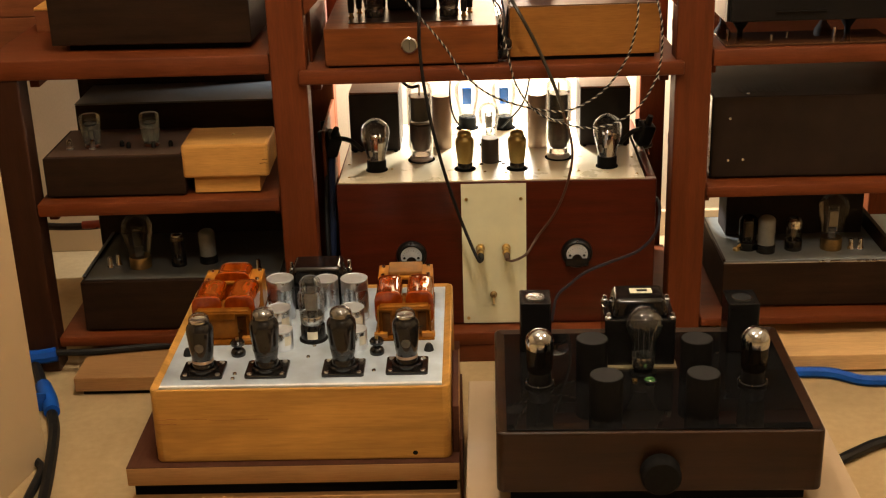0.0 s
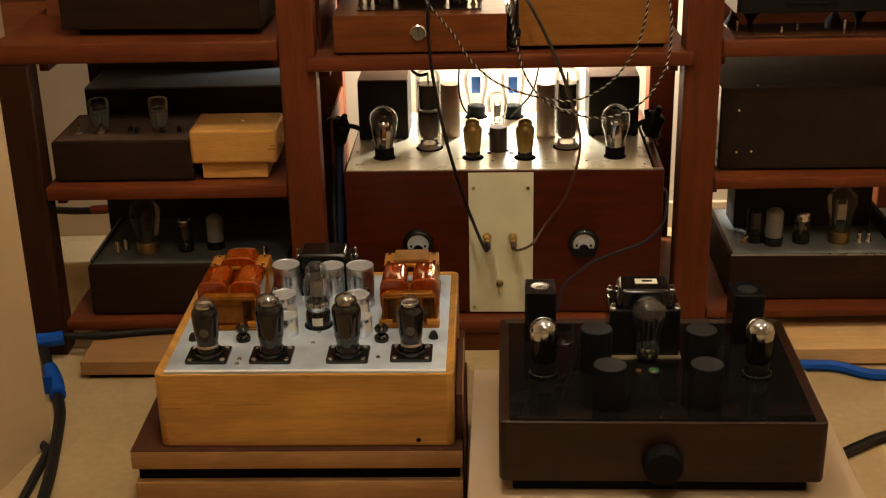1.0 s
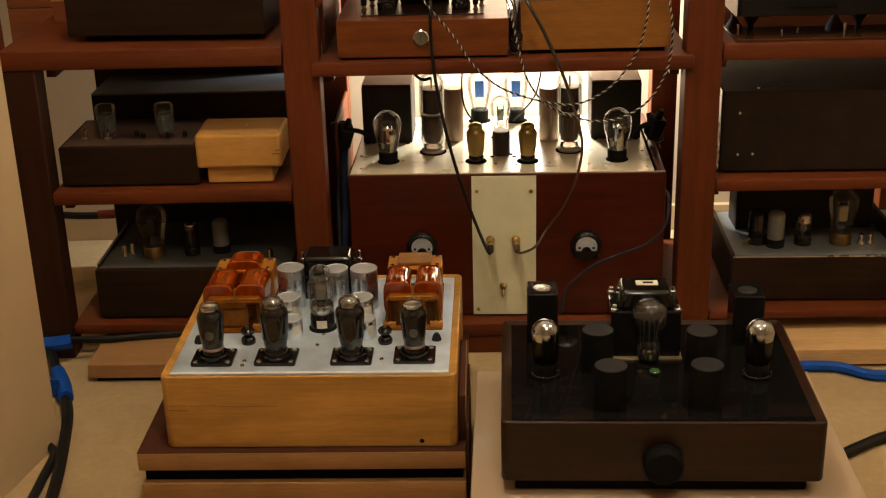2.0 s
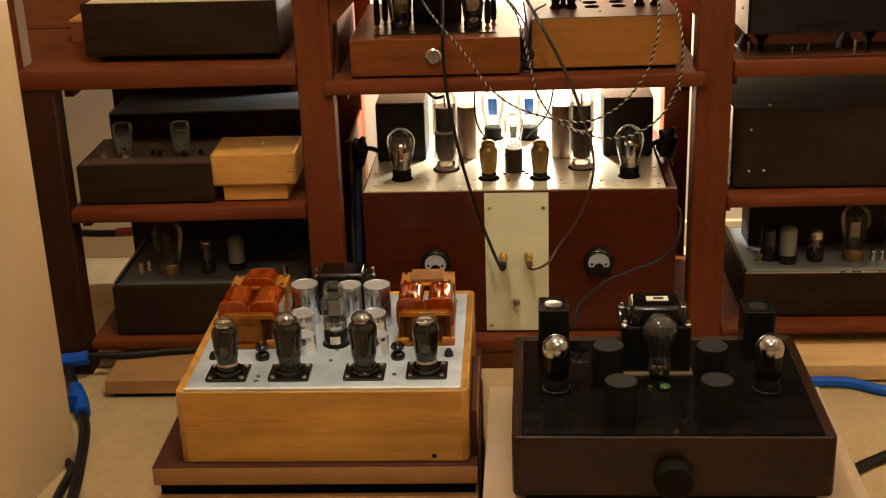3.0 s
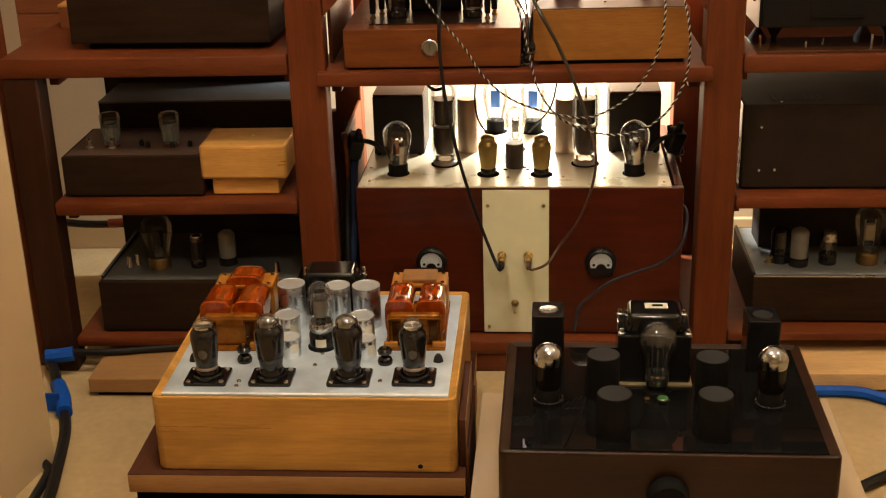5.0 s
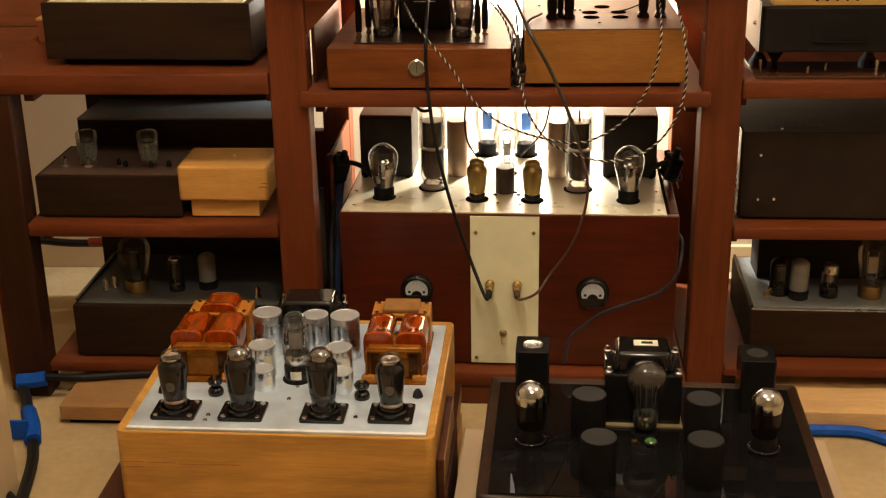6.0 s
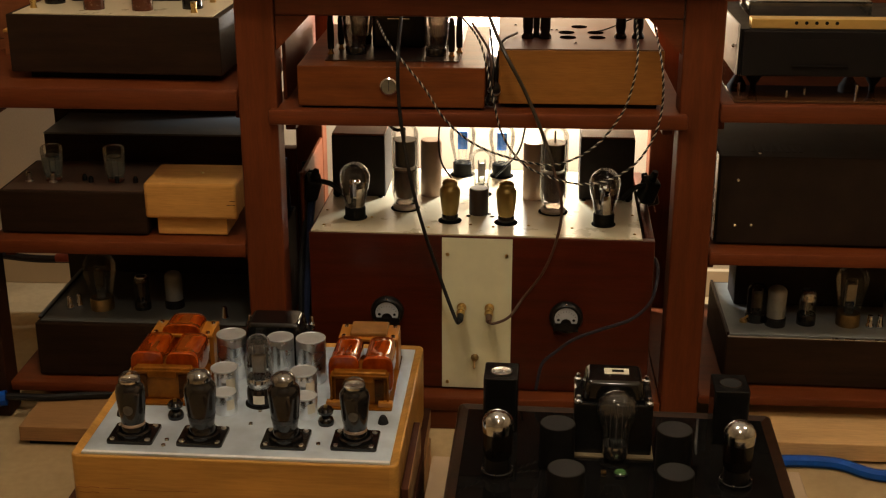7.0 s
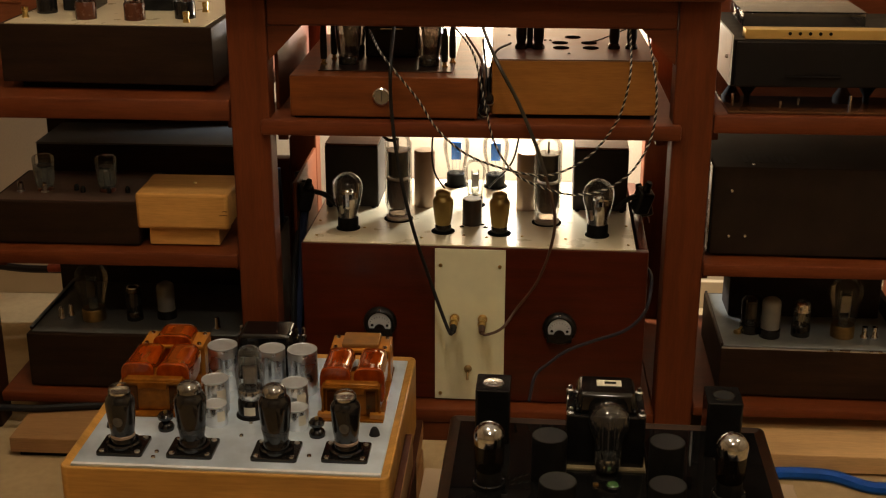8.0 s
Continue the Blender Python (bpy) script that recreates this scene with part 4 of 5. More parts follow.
for x, y in ((0.166, 1.846), (0.520, 1.832)):
    t = thing("vacuum_tube", "vacuum tube with mirror-silvered round top and dark body", "vacuum tube", (x, y, RPZ), random.uniform(0, 90), "valves of the walnut amplifier")
    local("socket", lathe([(0, 0), (0.0245, 0), (0.0245, 0.006), (0.0225, 0.007), (0.0205, 0.004), (0, 0.004)]), M_METER, t)
    for a in (35, 145, 215, 325):
        local("lug", lathe([(0, 0), (0.0024, 0), (0.0018, 0.0018), (0, 0.002)], (0.0225 * math.cos(math.radians(a)), 0.0225 * math.sin(math.radians(a)), 0.0065), 8), M_CHROME, t)
    local("base", lathe([(0, 0.004), (0.0190, 0.004), (0.0190, 0.025), (0.018, 0.0265), (0, 0.0265)]), M_METER, t)
    local("bulb", lathe([(0.0185, 0.026), (0.0212, 0.032), (0.0222, 0.050), (0.0228, 0.072)]), M_DARKGLASS, t, "sooty brown glass")
    local("crown", lathe([(0.0228, 0.070), (0.0236, 0.080)] + dome(0.0237, 0.081, 0.0225, 8)), M_SILVERED, t, "mirror-silvered top")
    anode(0.018, 0.010, 0.036, 0.070, M_GRAPHITE, t)

# ---- large amplifier in the middle bay ----
CA = thing("tube_amplifier", "large red-mahogany amplifier with cream top plate and panel", "amplifier", (-0.215, 2.492, 0.075), -1.6)
CW, CD, CH = 0.672, 0.46, 0.325
local("front_panel", box(0, CW, 0, 0.02, 0, CH, 0.002), M_RED, CA)
for x in (0.0, CW - 0.018):
    local("side_panel", box(x, x + 0.018, 0.0205, CD, 0, CH, 0.002), M_RED, CA)
local("back_panel", box(0.0185, CW - 0.0185, CD - 0.018, CD, 0, CH, 0.002), M_RED, CA)
local("top_plate", box(0.004, CW - 0.024, 0.003, CD - 0.02, CH, CH + 0.003, 0.0008), M_CREAM_PLATE, CA)
CPZ = 0.075 + CH + 0.003
# the cream control panel
px0, px1 = 0.262, 0.399
pan = local("control_panel", box(px0, px1, -0.0035, -0.0005, 0.002, CH - 0.003, 0.0006), M_CREAM, CA, "cream enamelled steel panel")
for x, z in ((px0 + 0.011, 0.288), (px1 - 0.011, 0.288), (px0 + 0.011, 0.014), (px1 - 0.011, 0.014)):
    local("screw", facing(lathe([(0, 0), (0.004, 0), (0.0035, 0.0015), (0, 0.002)], seg=12), (x, -0.0035, z)), M_BRASS, pan)
for x in (0.301, 0.356):
    j = local("jack", facing(lathe([(0, 0), (0.0095, 0), (0.0095, 0.004), (0.0075, 0.005), (0.0075, 0.020), (0.0085, 0.021), (0.0085, 0.030), (0, 0.030)], seg=20), (x, -0.0035, 0.178)), M_BRASS, CA, "brass phono jack")
s = local("toggle_switch", facing(lathe([(0, 0), (0.0080, 0), (0.0080, 0.003), (0.0062, 0.005), (0.0066, 0.009), (0.004, 0.014), (0, 0.014)], seg=12), (0.328, -0.0035, 0.070)), M_OLDBRASS, CA)
lever = lathe([(0.0, 0), (0.0020, 0), (0.0030, 0.014), (0.0, 0.016)], seg=10)
lever.transform(Matrix.Translation((0.328, -0.016, 0.067)) @ Matrix.Rotation(math.radians(150), 4, "X"))
local("lever", lever, M_OLDBRASS, s)


def panel_meter(x, z):
    """Round black meter with a white dial above and a black hood below."""
    m = local("meter", facing(lathe([(0, 0), (0.033, 0), (0.033, 0.006), (0.030, 0.012), (0.027, 0.014), (0.025, 0.010), (0, 0.010)], seg=40), (x, 0.0, z)), M_METER, CA)
    bm = bmesh.new()
    arc = [(0.0228 * math.cos(math.radians(a)), 0.0228 * math.sin(math.radians(a))) for a in range(-28, 209, 4)]
    bm.faces.new([bm.verts.new((x + a, -0.0108, z + c)) for a, c in arc])
    local("dial", bm, M_DIAL, m, "white dial")
    local("pivot_cover", facing(lathe([(0, 0), (0.0110, 0), (0.0110, 0.002), (0, 0.002)], seg=20), (x, -0.0112, z - 0.011)), M_BAKE, m)
    low = rounded(-0.0245, 0.0245, -0.002, 0.002, -0.0265, -0.0095, 0.001, 0.001)
    low.transform(Matrix.Translation((x, -0.012, z)))
    local("hood", low, M_BAKE, m)
    for k in range(9):
        a = math.radians(30 + 15 * k)
        tick = box(-0.0003, 0.0003, -0.0002, 0.0002, 0.019, 0.0222, 0)
        tick.transform(Matrix.Translation((x, -0.0112, z - 0.006)) @ Matrix.Rotation(math.pi / 2 - a, 4, "Y"))
        local("scale_mark", tick, M_BLACKMATT, m)
    for sx in (-0.015, 0.015):
        local("screw", facing(lathe([(0, 0), (0.0030, 0), (0.002, 0.001), (0, 0.001)], seg=10), (x + sx, -0.011, z - 0.003)), M_BLACKMATT, m)
    local("top_screw", facing(lathe([(0, 0), (0.0025, 0), (0.0015, 0.0015), (0, 0.002)], seg=8), (x, -0.0115, z + 0.0295)), M_CHROME, m)


panel_meter(0.153, 0.163)
panel_meter(0.507, 0.163)
for x, y in ((-0.19, 2.53), (-0.10, 2.58), (0.018, 2.525), (0.10, 2.545), (0.145, 2.535), (0.215, 2.545), (0.30, 2.535), (0.42, 2.505), (0.425, 2.62), (-0.195, 2.62)):
    screw(x, y, CPZ, CA)

CG = "valves of the mahogany amplifier"
for x, y in ((-0.133, 2.578), (0.363, 2.562)):
    hole(x, y, CPZ, 0.024, CA)
    globe_valve((x, y, CPZ + 0.0015), 0.114, 0.0308, "clear globe-topped vacuum tube with black base", CG, M_MIST, M_BLACKMATT, M_CHROME, 0.62, True)
for x, y in ((0.058, 2.568), (0.170, 2.562)):
    hole(x, y, CPZ, 0.0235, CA)
    shouldered_valve((x, y, CPZ + 0.0015), 0.086, 0.0205, M_GOLD, "gold-painted shouldered vacuum tube with black base", CG, M_GOLD)
for x, y in ((-0.037, 2.642), (0.265, 2.634)):
    hole(x, y, CPZ, 0.030, CA)
    jacketed_valve((x, y, CPZ + 0.0015), 0.180, 0.0275, "large clear transmitting tube with graphite anode", CG)
t = thing("capacitor_can", "short dark brown capacitor with pale top", "capacitor", (0.114, 2.617, CPZ), 0, "capacitors")
local("body", lathe([(0, 0), (0.0195, 0), (0.0195, 0.051), (0.018, 0.053), (0, 0.053)]), plain("brown_can", (0.03, 0.018, 0.012), 0.4), t)
local("lid", lathe([(0, 0.053), (0.0175, 0.053), (0.0175, 0.0545), (0, 0.0545)]), M_PAPER, t)
for x, y in ((0.135, 2.612), (0.142, 2.596), (0.094, 2.598)):
    screw(x, y, CPZ, CA, 0.005, M_BLACK)
for x, y in ((0.010, 2.735), (0.225, 2.725)):
    t = thing("capacitor_can", "tall polished metal capacitor can", "capacitor", (x, y, CPZ), 0, "capacitors")
    local("body", lathe([(0, 0), (0.022, 0), (0.022, 0.118), (0.020, 0.121), (0, 0.121)]), M_DIMCAN, t)
hole(0.116, 2.742, CPZ, 0.022, CA)
globe_valve((0.116, 2.742, CPZ + 0.001), 0.10, 0.0235, "clear vacuum tube with grey metal anode", CG, M_GLASS, M_BAKE, M_PLATE, 0.66, False)
for x, y in ((0.070, 2.885), (0.157, 2.880)):
    hole(x, y, CPZ, 0.027, CA)
    t = thing("vacuum_tube", "clear tube with a bright blue anode inside", "vacuum tube", (x, y, CPZ + 0.0015), 0, CG)
    local("base", lathe([(0, 0), (0.021, 0), (0.021, 0.026), (0.018, 0.028), (0, 0.028)]), M_BLACKMATT, t)
    local("bulb", lathe([(0.018, 0.028), (0.020, 0.040), (0.028, 0.075), (0.029, 0.092)] + dome(0.029, 0.093, 0.029, 7)), M_GLASS, t)
    local("anode", rounded(-0.011, 0.011, -0.007, 0.007, 0.058, 0.098, 0.003, 0.001), M_BLUE, t, "blue anode")
    for sx in (-0.008, 0.0, 0.008):
        local("support", rod(sx, 0, 0.028, 0.058, 0.0011, 0.0002, 8), M_CHROME, t)


def boxed_transformer(x0, x1):
    t = thing("transformer", "black boxed transformer with brown top", "transformer", ((x0 + x1) / 2, 2.765, CPZ), -1.6, "black transformers")
    w = (x1 - x0) / 2
    local("can", box(-w, w, -0.05, 0.08, 0.0, 0.132, 0.003), M_BLACKBOX, t)
    local("lid", box(-w + 0.001, w - 0.001, -0.049, 0.079, 0.1325, 0.136, 0.001), M_CRATE, t)
    for sx in (-w + 0.01, w - 0.01):
        local("foot", rod(sx, -0.054, -0.001, 0.003, 0.005, 0.0005, 10), M_BLACK, t)


boxed_transformer(-0.196, -0.084)
boxed_transformer(0.322, 0.434)

# ---- upper middle shelf ----
SZ = 0.658
t = thing("tube_amplifier", "cherry-wood tube amplifier with round glass gauge", "amplifier", (-0.045, 2.452, SZ), -0.6)
local("case", rounded(-0.174, 0.172, 0.0, 0.42, 0.0045, 0.080, 0.003, 0.002), M_CHERRY, t)
local("plinth", box(-0.168, 0.166, 0.008, 0.41, 0.0, 0.0044, 0.001), M_BLACKMATT, t)
local("top_plate", box(-0.128, 0.122, 0.045, 0.40, 0.0802, 0.0822, 0.0005), plain("bronzed_plate", (0.060, 0.040, 0.030), 0.30, 0.5, 0.2), t, "dark bronzed metal plate")
g = local("gauge", facing(lathe([(0, 0), (0.0165, 0), (0.0165, 0.004), (0.014, 0.006), (0.0135, 0.004), (0, 0.004)], seg=32), (-0.004, 0.0, 0.044)), M_CHROME, t, "round bright-rimmed gauge")
local("gauge_face", facing(lathe([(0, 0), (0.0134, 0), (0.0134, 0.0006), (0, 0.0006)], seg=28), (-0.004, -0.0042, 0.044)), plain("gauge_face", (0.22, 0.20, 0.15), 0.15, 0.5), g)
local("needle", box(-0.0045, -0.0035, -0.0058, -0.005, 0.036, 0.055, 0), M_BLACKMATT, g)
UZ = SZ + 0.0822
for x, y, h in ((-0.122, 2.56, 0.10), (0.032, 2.55, 0.10), (-0.122, 2.66, 0.11), (0.032, 2.66, 0.11)):
    shouldered_valve((x, y, UZ), h, 0.025, M_SMOKEGLASS, "dark smoked vacuum tube with black base", "valves of the cherry amplifier", M_GETTER)
for x, y in ((-0.169, 2.555), (-0.155, 2.60), (0.062, 2.54), (0.075, 2.58)):
    q = thing("binding_post", "black cable plug on a brass terminal", "terminal", (x, y, SZ + 0.080), 0, "black plugs")
    local("terminal", lathe([(0, 0), (0.006, 0), (0.006, 0.004), (0.004, 0.006), (0.004, 0.012), (0, 0.012)], seg=12), M_BRASS, q)
    local("plug", lathe([(0, 0.012), (0.006, 0.012), (0.0068, 0.03), (0.0062, 0.06), (0.004, 0.075), (0, 0.076)], seg=14), M_CABLE, q)
q = thing("transformer", "black transformer cover with chrome edge", "transformer", (-0.045, 2.665, UZ), 0, "black transformers")
local("cover", rounded(-0.052, 0.052, -0.045, 0.12, 0, 0.10, 0.006, 0.003), M_BLACK, q)
local("rim", box(-0.022, 0.022, -0.049, -0.0455, 0.055, 0.058, 0.0008), M_CHROME, q)

t = thing("preamplifier", "amber maple cased unit with brown metal top and vent holes", "amplifier", (0.305, 2.475, SZ), 0.8)
local("case", rounded(-0.153, 0.149, 0.0, 0.36, 0.0085, 0.1085, 0.002, 0.0015), M_MAPLE, t)
local("plinth", box(-0.140, 0.140, 0.008, 0.35, 0.0, 0.0084, 0.001), M_BLACKMATT, t)
local("top_plate", box(-0.151, 0.147, 0.002, 0.358, 0.1087, 0.111, 0.0006), plain("brown_lacquered_metal", (0.15, 0.082, 0.048), 0.5, 0.2, 0.18, spec=0.3), t)
for x, y in ((-0.022, 0.115), (0.034, 0.115), (-0.022, 0.165), (0.034, 0.165), (0.006, 0.225)):
    # vents are flat near-black discs for the dark inside of the holes
    local("vent", lathe([(0, 0), (0.0155, 0), (0.0155, 0.0008), (0, 0.0008)], (x, y, 0.111), 24), M_HOLE, t)
for x, y in ((-0.01, 0.06), (-0.06, 0.19), (-0.05, 0.19), (-0.04, 0.19), (-0.12, 0.24)):
    local("screw", lathe([(0, 0), (0.003, 0), (0.002, 0.0015), (0, 0.002)], (x, y, 0.111), 8), M_BLACK, t)
for x, y, r in ((0.205, 2.580, 0.0095), (0.238, 2.580, 0.0095), (0.381, 2.590, 0.0095), (0.414, 2.590, 0.0095), (0.2215, 2.592, 0.006)):
    q = thing("binding_post", "tall black plug standing on the brown metal top", "terminal", (x, y, SZ + 0.111), 0, "black plugs")
    local("collar", lathe([(0, 0), (r * 1.25, 0), (r * 1.25, 0.004), (r * 0.9, 0.010), (0, 0.010)], seg=16), M_BLACK, q)
    local("plug", lathe([(0, 0.010), (r * 0.85, 0.010), (r * 1.05, 0.022), (r, 0.075), (r * 0.5, 0.090), (0, 0.090)], seg=16), M_CABLE, q)

# ---- left bay, middle shelf ----
LZ = 0.389
t = thing("tube_amplifier", "small dark wooden amplifier with brown top plate", "amplifier", (-0.675, 2.480, LZ), -0.4)
local("case", rounded(-0.148, 0.146, 0.0, 0.215, 0.004, 0.088, 0.003, 0.002), M_DARK, t)
local("foot_rail", box(-0.138, 0.136, 0.01, 0.205, 0.0, 0.0038, 0.0005), M_BLACKMATT, t)
local("top_plate", box(-0.140, 0.138, 0.008, 0.207, 0.0882, 0.0902, 0.0005), plain("brown_plate", (0.10, 0.060, 0.040), 0.4, 0.3), t)
for x in (-0.735, -0.609):
    q = thing("vacuum_tube", "clouded pale vacuum tube with a clear flat top", "vacuum tube", (x, 2.556, LZ + 0.0902), 0, "frosted valves")
    local("base", lathe([(0, 0), (0.0165, 0), (0.0165, 0.004), (0.013, 0.007), (0, 0.007)]), M_BROWNBAKE, q)
    local("lower_bulb", lathe([(0.0135, 0.006), (0.0175, 0.013), (0.0195, 0.028), (0.0210, 0.050)]), M_CLOUD, q, "white clouded glass")
    local("upper_bulb", lathe([(0.0210, 0.050), (0.0218, 0.060), (0.0212, 0.067), (0.0175, 0.0705), (0, 0.0715)]), M_MIST, q)
    local("electrode", joined(rod(-0.006, 0, 0.007, 0.050, 0.0012, 0.0003, 8), rod(0.006, 0, 0.007, 0.050, 0.0012, 0.0003, 8), rod(0, 0, 0.048, 0.051, 0.013, 0.0005, 18)), M_GRAPHITE, q)
for x, y in ((-0.780, 2.542), (-0.731, 2.540)):
    q = thing("terminal", "small clear-topped brass terminal", "terminal", (x, y, LZ + 0.0902), 0, "brass terminals")
    local("base", lathe([(0, 0), (0.008, 0), (0.008, 0.003), (0, 0.003)], seg=16), M_CAN, q)
    local("post", lathe([(0, 0.003), (0.0055, 0.003), (0.0055, 0.018), (0.003, 0.021), (0, 0.021)], seg=14), M_GETTER, q)
for x, y in ((-0.672, 2.555), (-0.655, 2.542), (-0.602, 2.540), (-0.566, 2.545)):
    q = thing("terminal", "small black terminal on the brown plate", "terminal", (x, y, LZ + 0.0902), 0, "black terminals")
    local("post", lathe([(0, 0), (0.005, 0), (0.005, 0.008), (0.003, 0.012), (0, 0.013)], seg=12), M_BLACK, q)
t = thing("wooden_box", "pale pine box with rounded edges on a smaller foot", "box", (-0.442, 2.476, LZ))
local("foot", box(-0.070, 0.068, 0.012, 0.118, 0.003, 0.038, 0.002), M_PINE, t)
local("body", rounded(-0.0905, 0.0905, 0.0, 0.138, 0.0385, 0.110, 0.008, 0.006), M_PINE, t)
local("screw", lathe([(0, 0), (0.004, 0), (0.003, 0.002), (0, 0.003)], (0.01, 0.075, 0.110), 10), M_BRASS, t)
for z, ln in ((0.068, 0.016), (0.076, 0.010)):
    local("crack", hose([Vector((0.088 - ln, -0.0002, z)), Vector((0.082, -0.0002, z + 0.001)), Vector((0.0885, 0.0005, z))], 0.0006, 5), M_BLACKMATT, t)
t = thing("equipment_box", "large dark cabinet with a blue-grey lid", "box", (-0.595, 2.85, LZ))
local("body", box(-0.222, 0.245, -0.110, 0.06, 0.0, 0.133, 0.002), M_DARK, t)
local("lid", box(-0.222, 0.245, -0.111, 0.06, 0.1332, 0.137, 0.001), M_GREYTOP, t)
t = thing("equipment_box", "dark wooden cabinet pushed to the back of the shelf", "box", (-0.60, 2.945, LZ))
local("body", box(-0.255, 0.25, -0.03, 0.03, 0.0, 0.20, 0.002), M_DARK, t)

# ---- left bay, bottom shelf ----
BZ = 0.076
t = thing("tube_amplifier", "dark wooden amplifier with grey metal top plate", "amplifier", (-0.575, 2.488, BZ), -0.3)
local("case", rounded(-0.208, 0.230, 0.0, 0.30, 0.004, 0.117, 0.003, 0.002), M_DARK, t)
local("foot_rail", box(-0.20, 0.222, 0.01, 0.29, 0.0, 0.0038, 0.0005), M_BLACKMATT, t)
local("top_plate", box(-0.200, 0.222, 0.012, 0.29, 0.1172, 0.1192, 0.0006), M_GREYPLATE, t)
local("side_rail", box(-0.207, -0.200, 0.02, 0.29, 0.1195, 0.123, 0.001), M_DARK, t)
# pale strip painted along the rail where its top edge catches light
local("lit_edge", box(-0.207, -0.200, 0.02, 0.29, 0.1232, 0.1255, 0.0008), M_GREYTOP, t, "pale grey strip for the lit rail edge")
BP = BZ + 0.1192
globe_valve((-0.667, 2.572, BP), 0.125, 0.034, "large dim clear vacuum tube with brass base", "valves on the bottom shelves", M_DIM, M_OLDBRASS, M_GRAPHITE, 0.66, False)
q = straight_valve((-0.582, 2.575, BP), 0.075, 0.0165, "slim dark vacuum tube with silvered top", "valves on the bottom shelves", M_SMOKEGLASS)
local("getter_flash", lathe([(0.0152, 0.060), (0.0150, 0.066), (0.012, 0.072), (0, 0.0738)], seg=20), M_FLASH, q, "silvery getter flash")
straight_valve((-0.5185, 2.589, BP), 0.080, 0.020, "milky white vacuum tube with black base", "valves on the bottom shelves", M_FROSTWARM, M_BAKE, 0.22, None)
for x, y in ((-0.733, 2.565), (-0.718, 2.580), (-0.40, 2.53)):
    q = thing("terminal", "small chrome speaker terminal post", "terminal", (x, y, BP), 0, "chrome terminals")
    local("post", lathe([(0, 0), (0.008, 0), (0.008, 0.006), (0.0055, 0.010), (0.0055, 0.022), (0.004, 0.026), (0, 0.027)], seg=14), M_CHROME, q)
t = thing("equipment_box", "black cabinet at the back of the bottom shelf", "box", (-0.52, 2.86, BZ))
local("body", box(-0.290, 0.206, -0.075, 0.06, 0.0, 0.235, 0.003), M_BLACKBOX, t)

# ---- left bay, top shelf ----
TZ = 0.692
t = thing("tube_amplifier", "dark grained wooden amplifier with cream top plate", "amplifier", (-0.575, 2.508, TZ), -2.4)
local("case", box(-0.205, 0.206, 0.0, 0.31, 0.014, 0.124, 0.002), M_DARK, t)
local("foot_rail", box(-0.175, 0.178, 0.02, 0.29, 0.0, 0.0138, 0.001), M_BLACKMATT, t)
local("top_plate", box(-0.192, 0.194, 0.003, 0.305, 0.1242, 0.1262, 0.0006), M_CREAM_PLATE, t)
TP = TZ + 0.1262
for x, y, base in ((-0.724, 2.636, M_BAKE), (-0.626, 2.572, M_BROWNBAKE), (-0.530, 2.566, M_BROWNBAKE), (-0.439, 2.590, M_BAKE)):
    straight_valve((x, y, TP), 0.11, 0.0195, "clear vacuum tube with a dark base", "valves on the top shelf", M_GLASS, base, 0.3)
for x, y in ((-0.746, 2.576), (-0.425, 2.541), (-0.416, 2.66)):
    q = thing("terminal", "small turned brass knob terminal", "terminal", (x, y, TP), 0, "brass terminals")
    local("post", lathe([(0, 0), (0.007, 0), (0.005, 0.008), (0.006, 0.012), (0.0065, 0.020), (0, 0.021)], seg=14), M_BRASS, q)
q = thing("transformer", "low black transformer cover", "transformer", (-0.668, 2.695, TP), 0, "black transformers")
local("cover", rounded(-0.032, 0.032, -0.04, 0.05, 0, 0.09, 0.006, 0.003), M_BLACK, q)
q = thing("transformer", "low black transformer cover", "transformer", (-0.5025, 2.705, TP), 0, "black transformers")
local("cover", rounded(-0.060, 0.022, -0.04, 0.05, 0, 0.09, 0.006, 0.003), M_BLACK, q)
t = thing("wooden_box", "brown wooden box at the back of the shelf", "box", (-0.70, 2.80, TZ))
local("body", box(-0.175, 0.10, -0.07, 0.1, 0.0, 0.048, 0.002), M_CRATE, t)
local("edge_strip", box(-0.175, 0.10, -0.071, 0.1, 0.0482, 0.054, 0.001), M_PINE, t, "pale edge strip")
t = thing("wooden_box", "tall brown wooden cabinet behind", "box", (-0.70, 2.93, TZ))
local("body", box(-0.34, 0.20, -0.02, 0.06, 0.0, 0.50, 0.003), M_CRATE, t)
local("lower_body", box(-0.34, -0.206, -0.02, 0.06, -0.12, -0.0005, 0.003), M_CRATE, t)
local("ledge", box(-0.34, -0.18, -0.024, -0.0205, 0.10, 0.112, 0.001), M_CRATE, t)

# ---- right bay, top shelf ----
RZ = 0.677
t = thing("amplifier_stand", "clear acrylic sheet with small chrome pillars", "stand", (0.80, 2.47, RZ))
local("sheet", box(-0.218, 0.25, -0.012, 0.36, 0.0005, 0.0065, 0.001), M_SHEET, t)
for x, y, h in ((-0.196, 0.075, 0.012), (-0.113, 0.042, 0.007), (-0.075, 0.067, 0.007), (0.012, 0.035, 0.020), (0.20, 0.09, 0.012)):
    local("pillar", rod(x, y, 0.0065, 0.0065 + h, 0.003, 0.0005, 10), M_CHROME, t)
t = thing("preamplifier", "black preamplifier with gold strip and white side", "amplifier", (0.585, 2.470, RZ + 0.0195))
local("body", box(0.0, 0.40, 0.0, 0.30, 0.030, 0.1145, 0.002), M_PREAMP, t)
local("side_plate", box(-0.004, -0.0005, -0.001, 0.29, 0.031, 0.1225, 0.0008), M_WHITE, t, "white metal side plate")
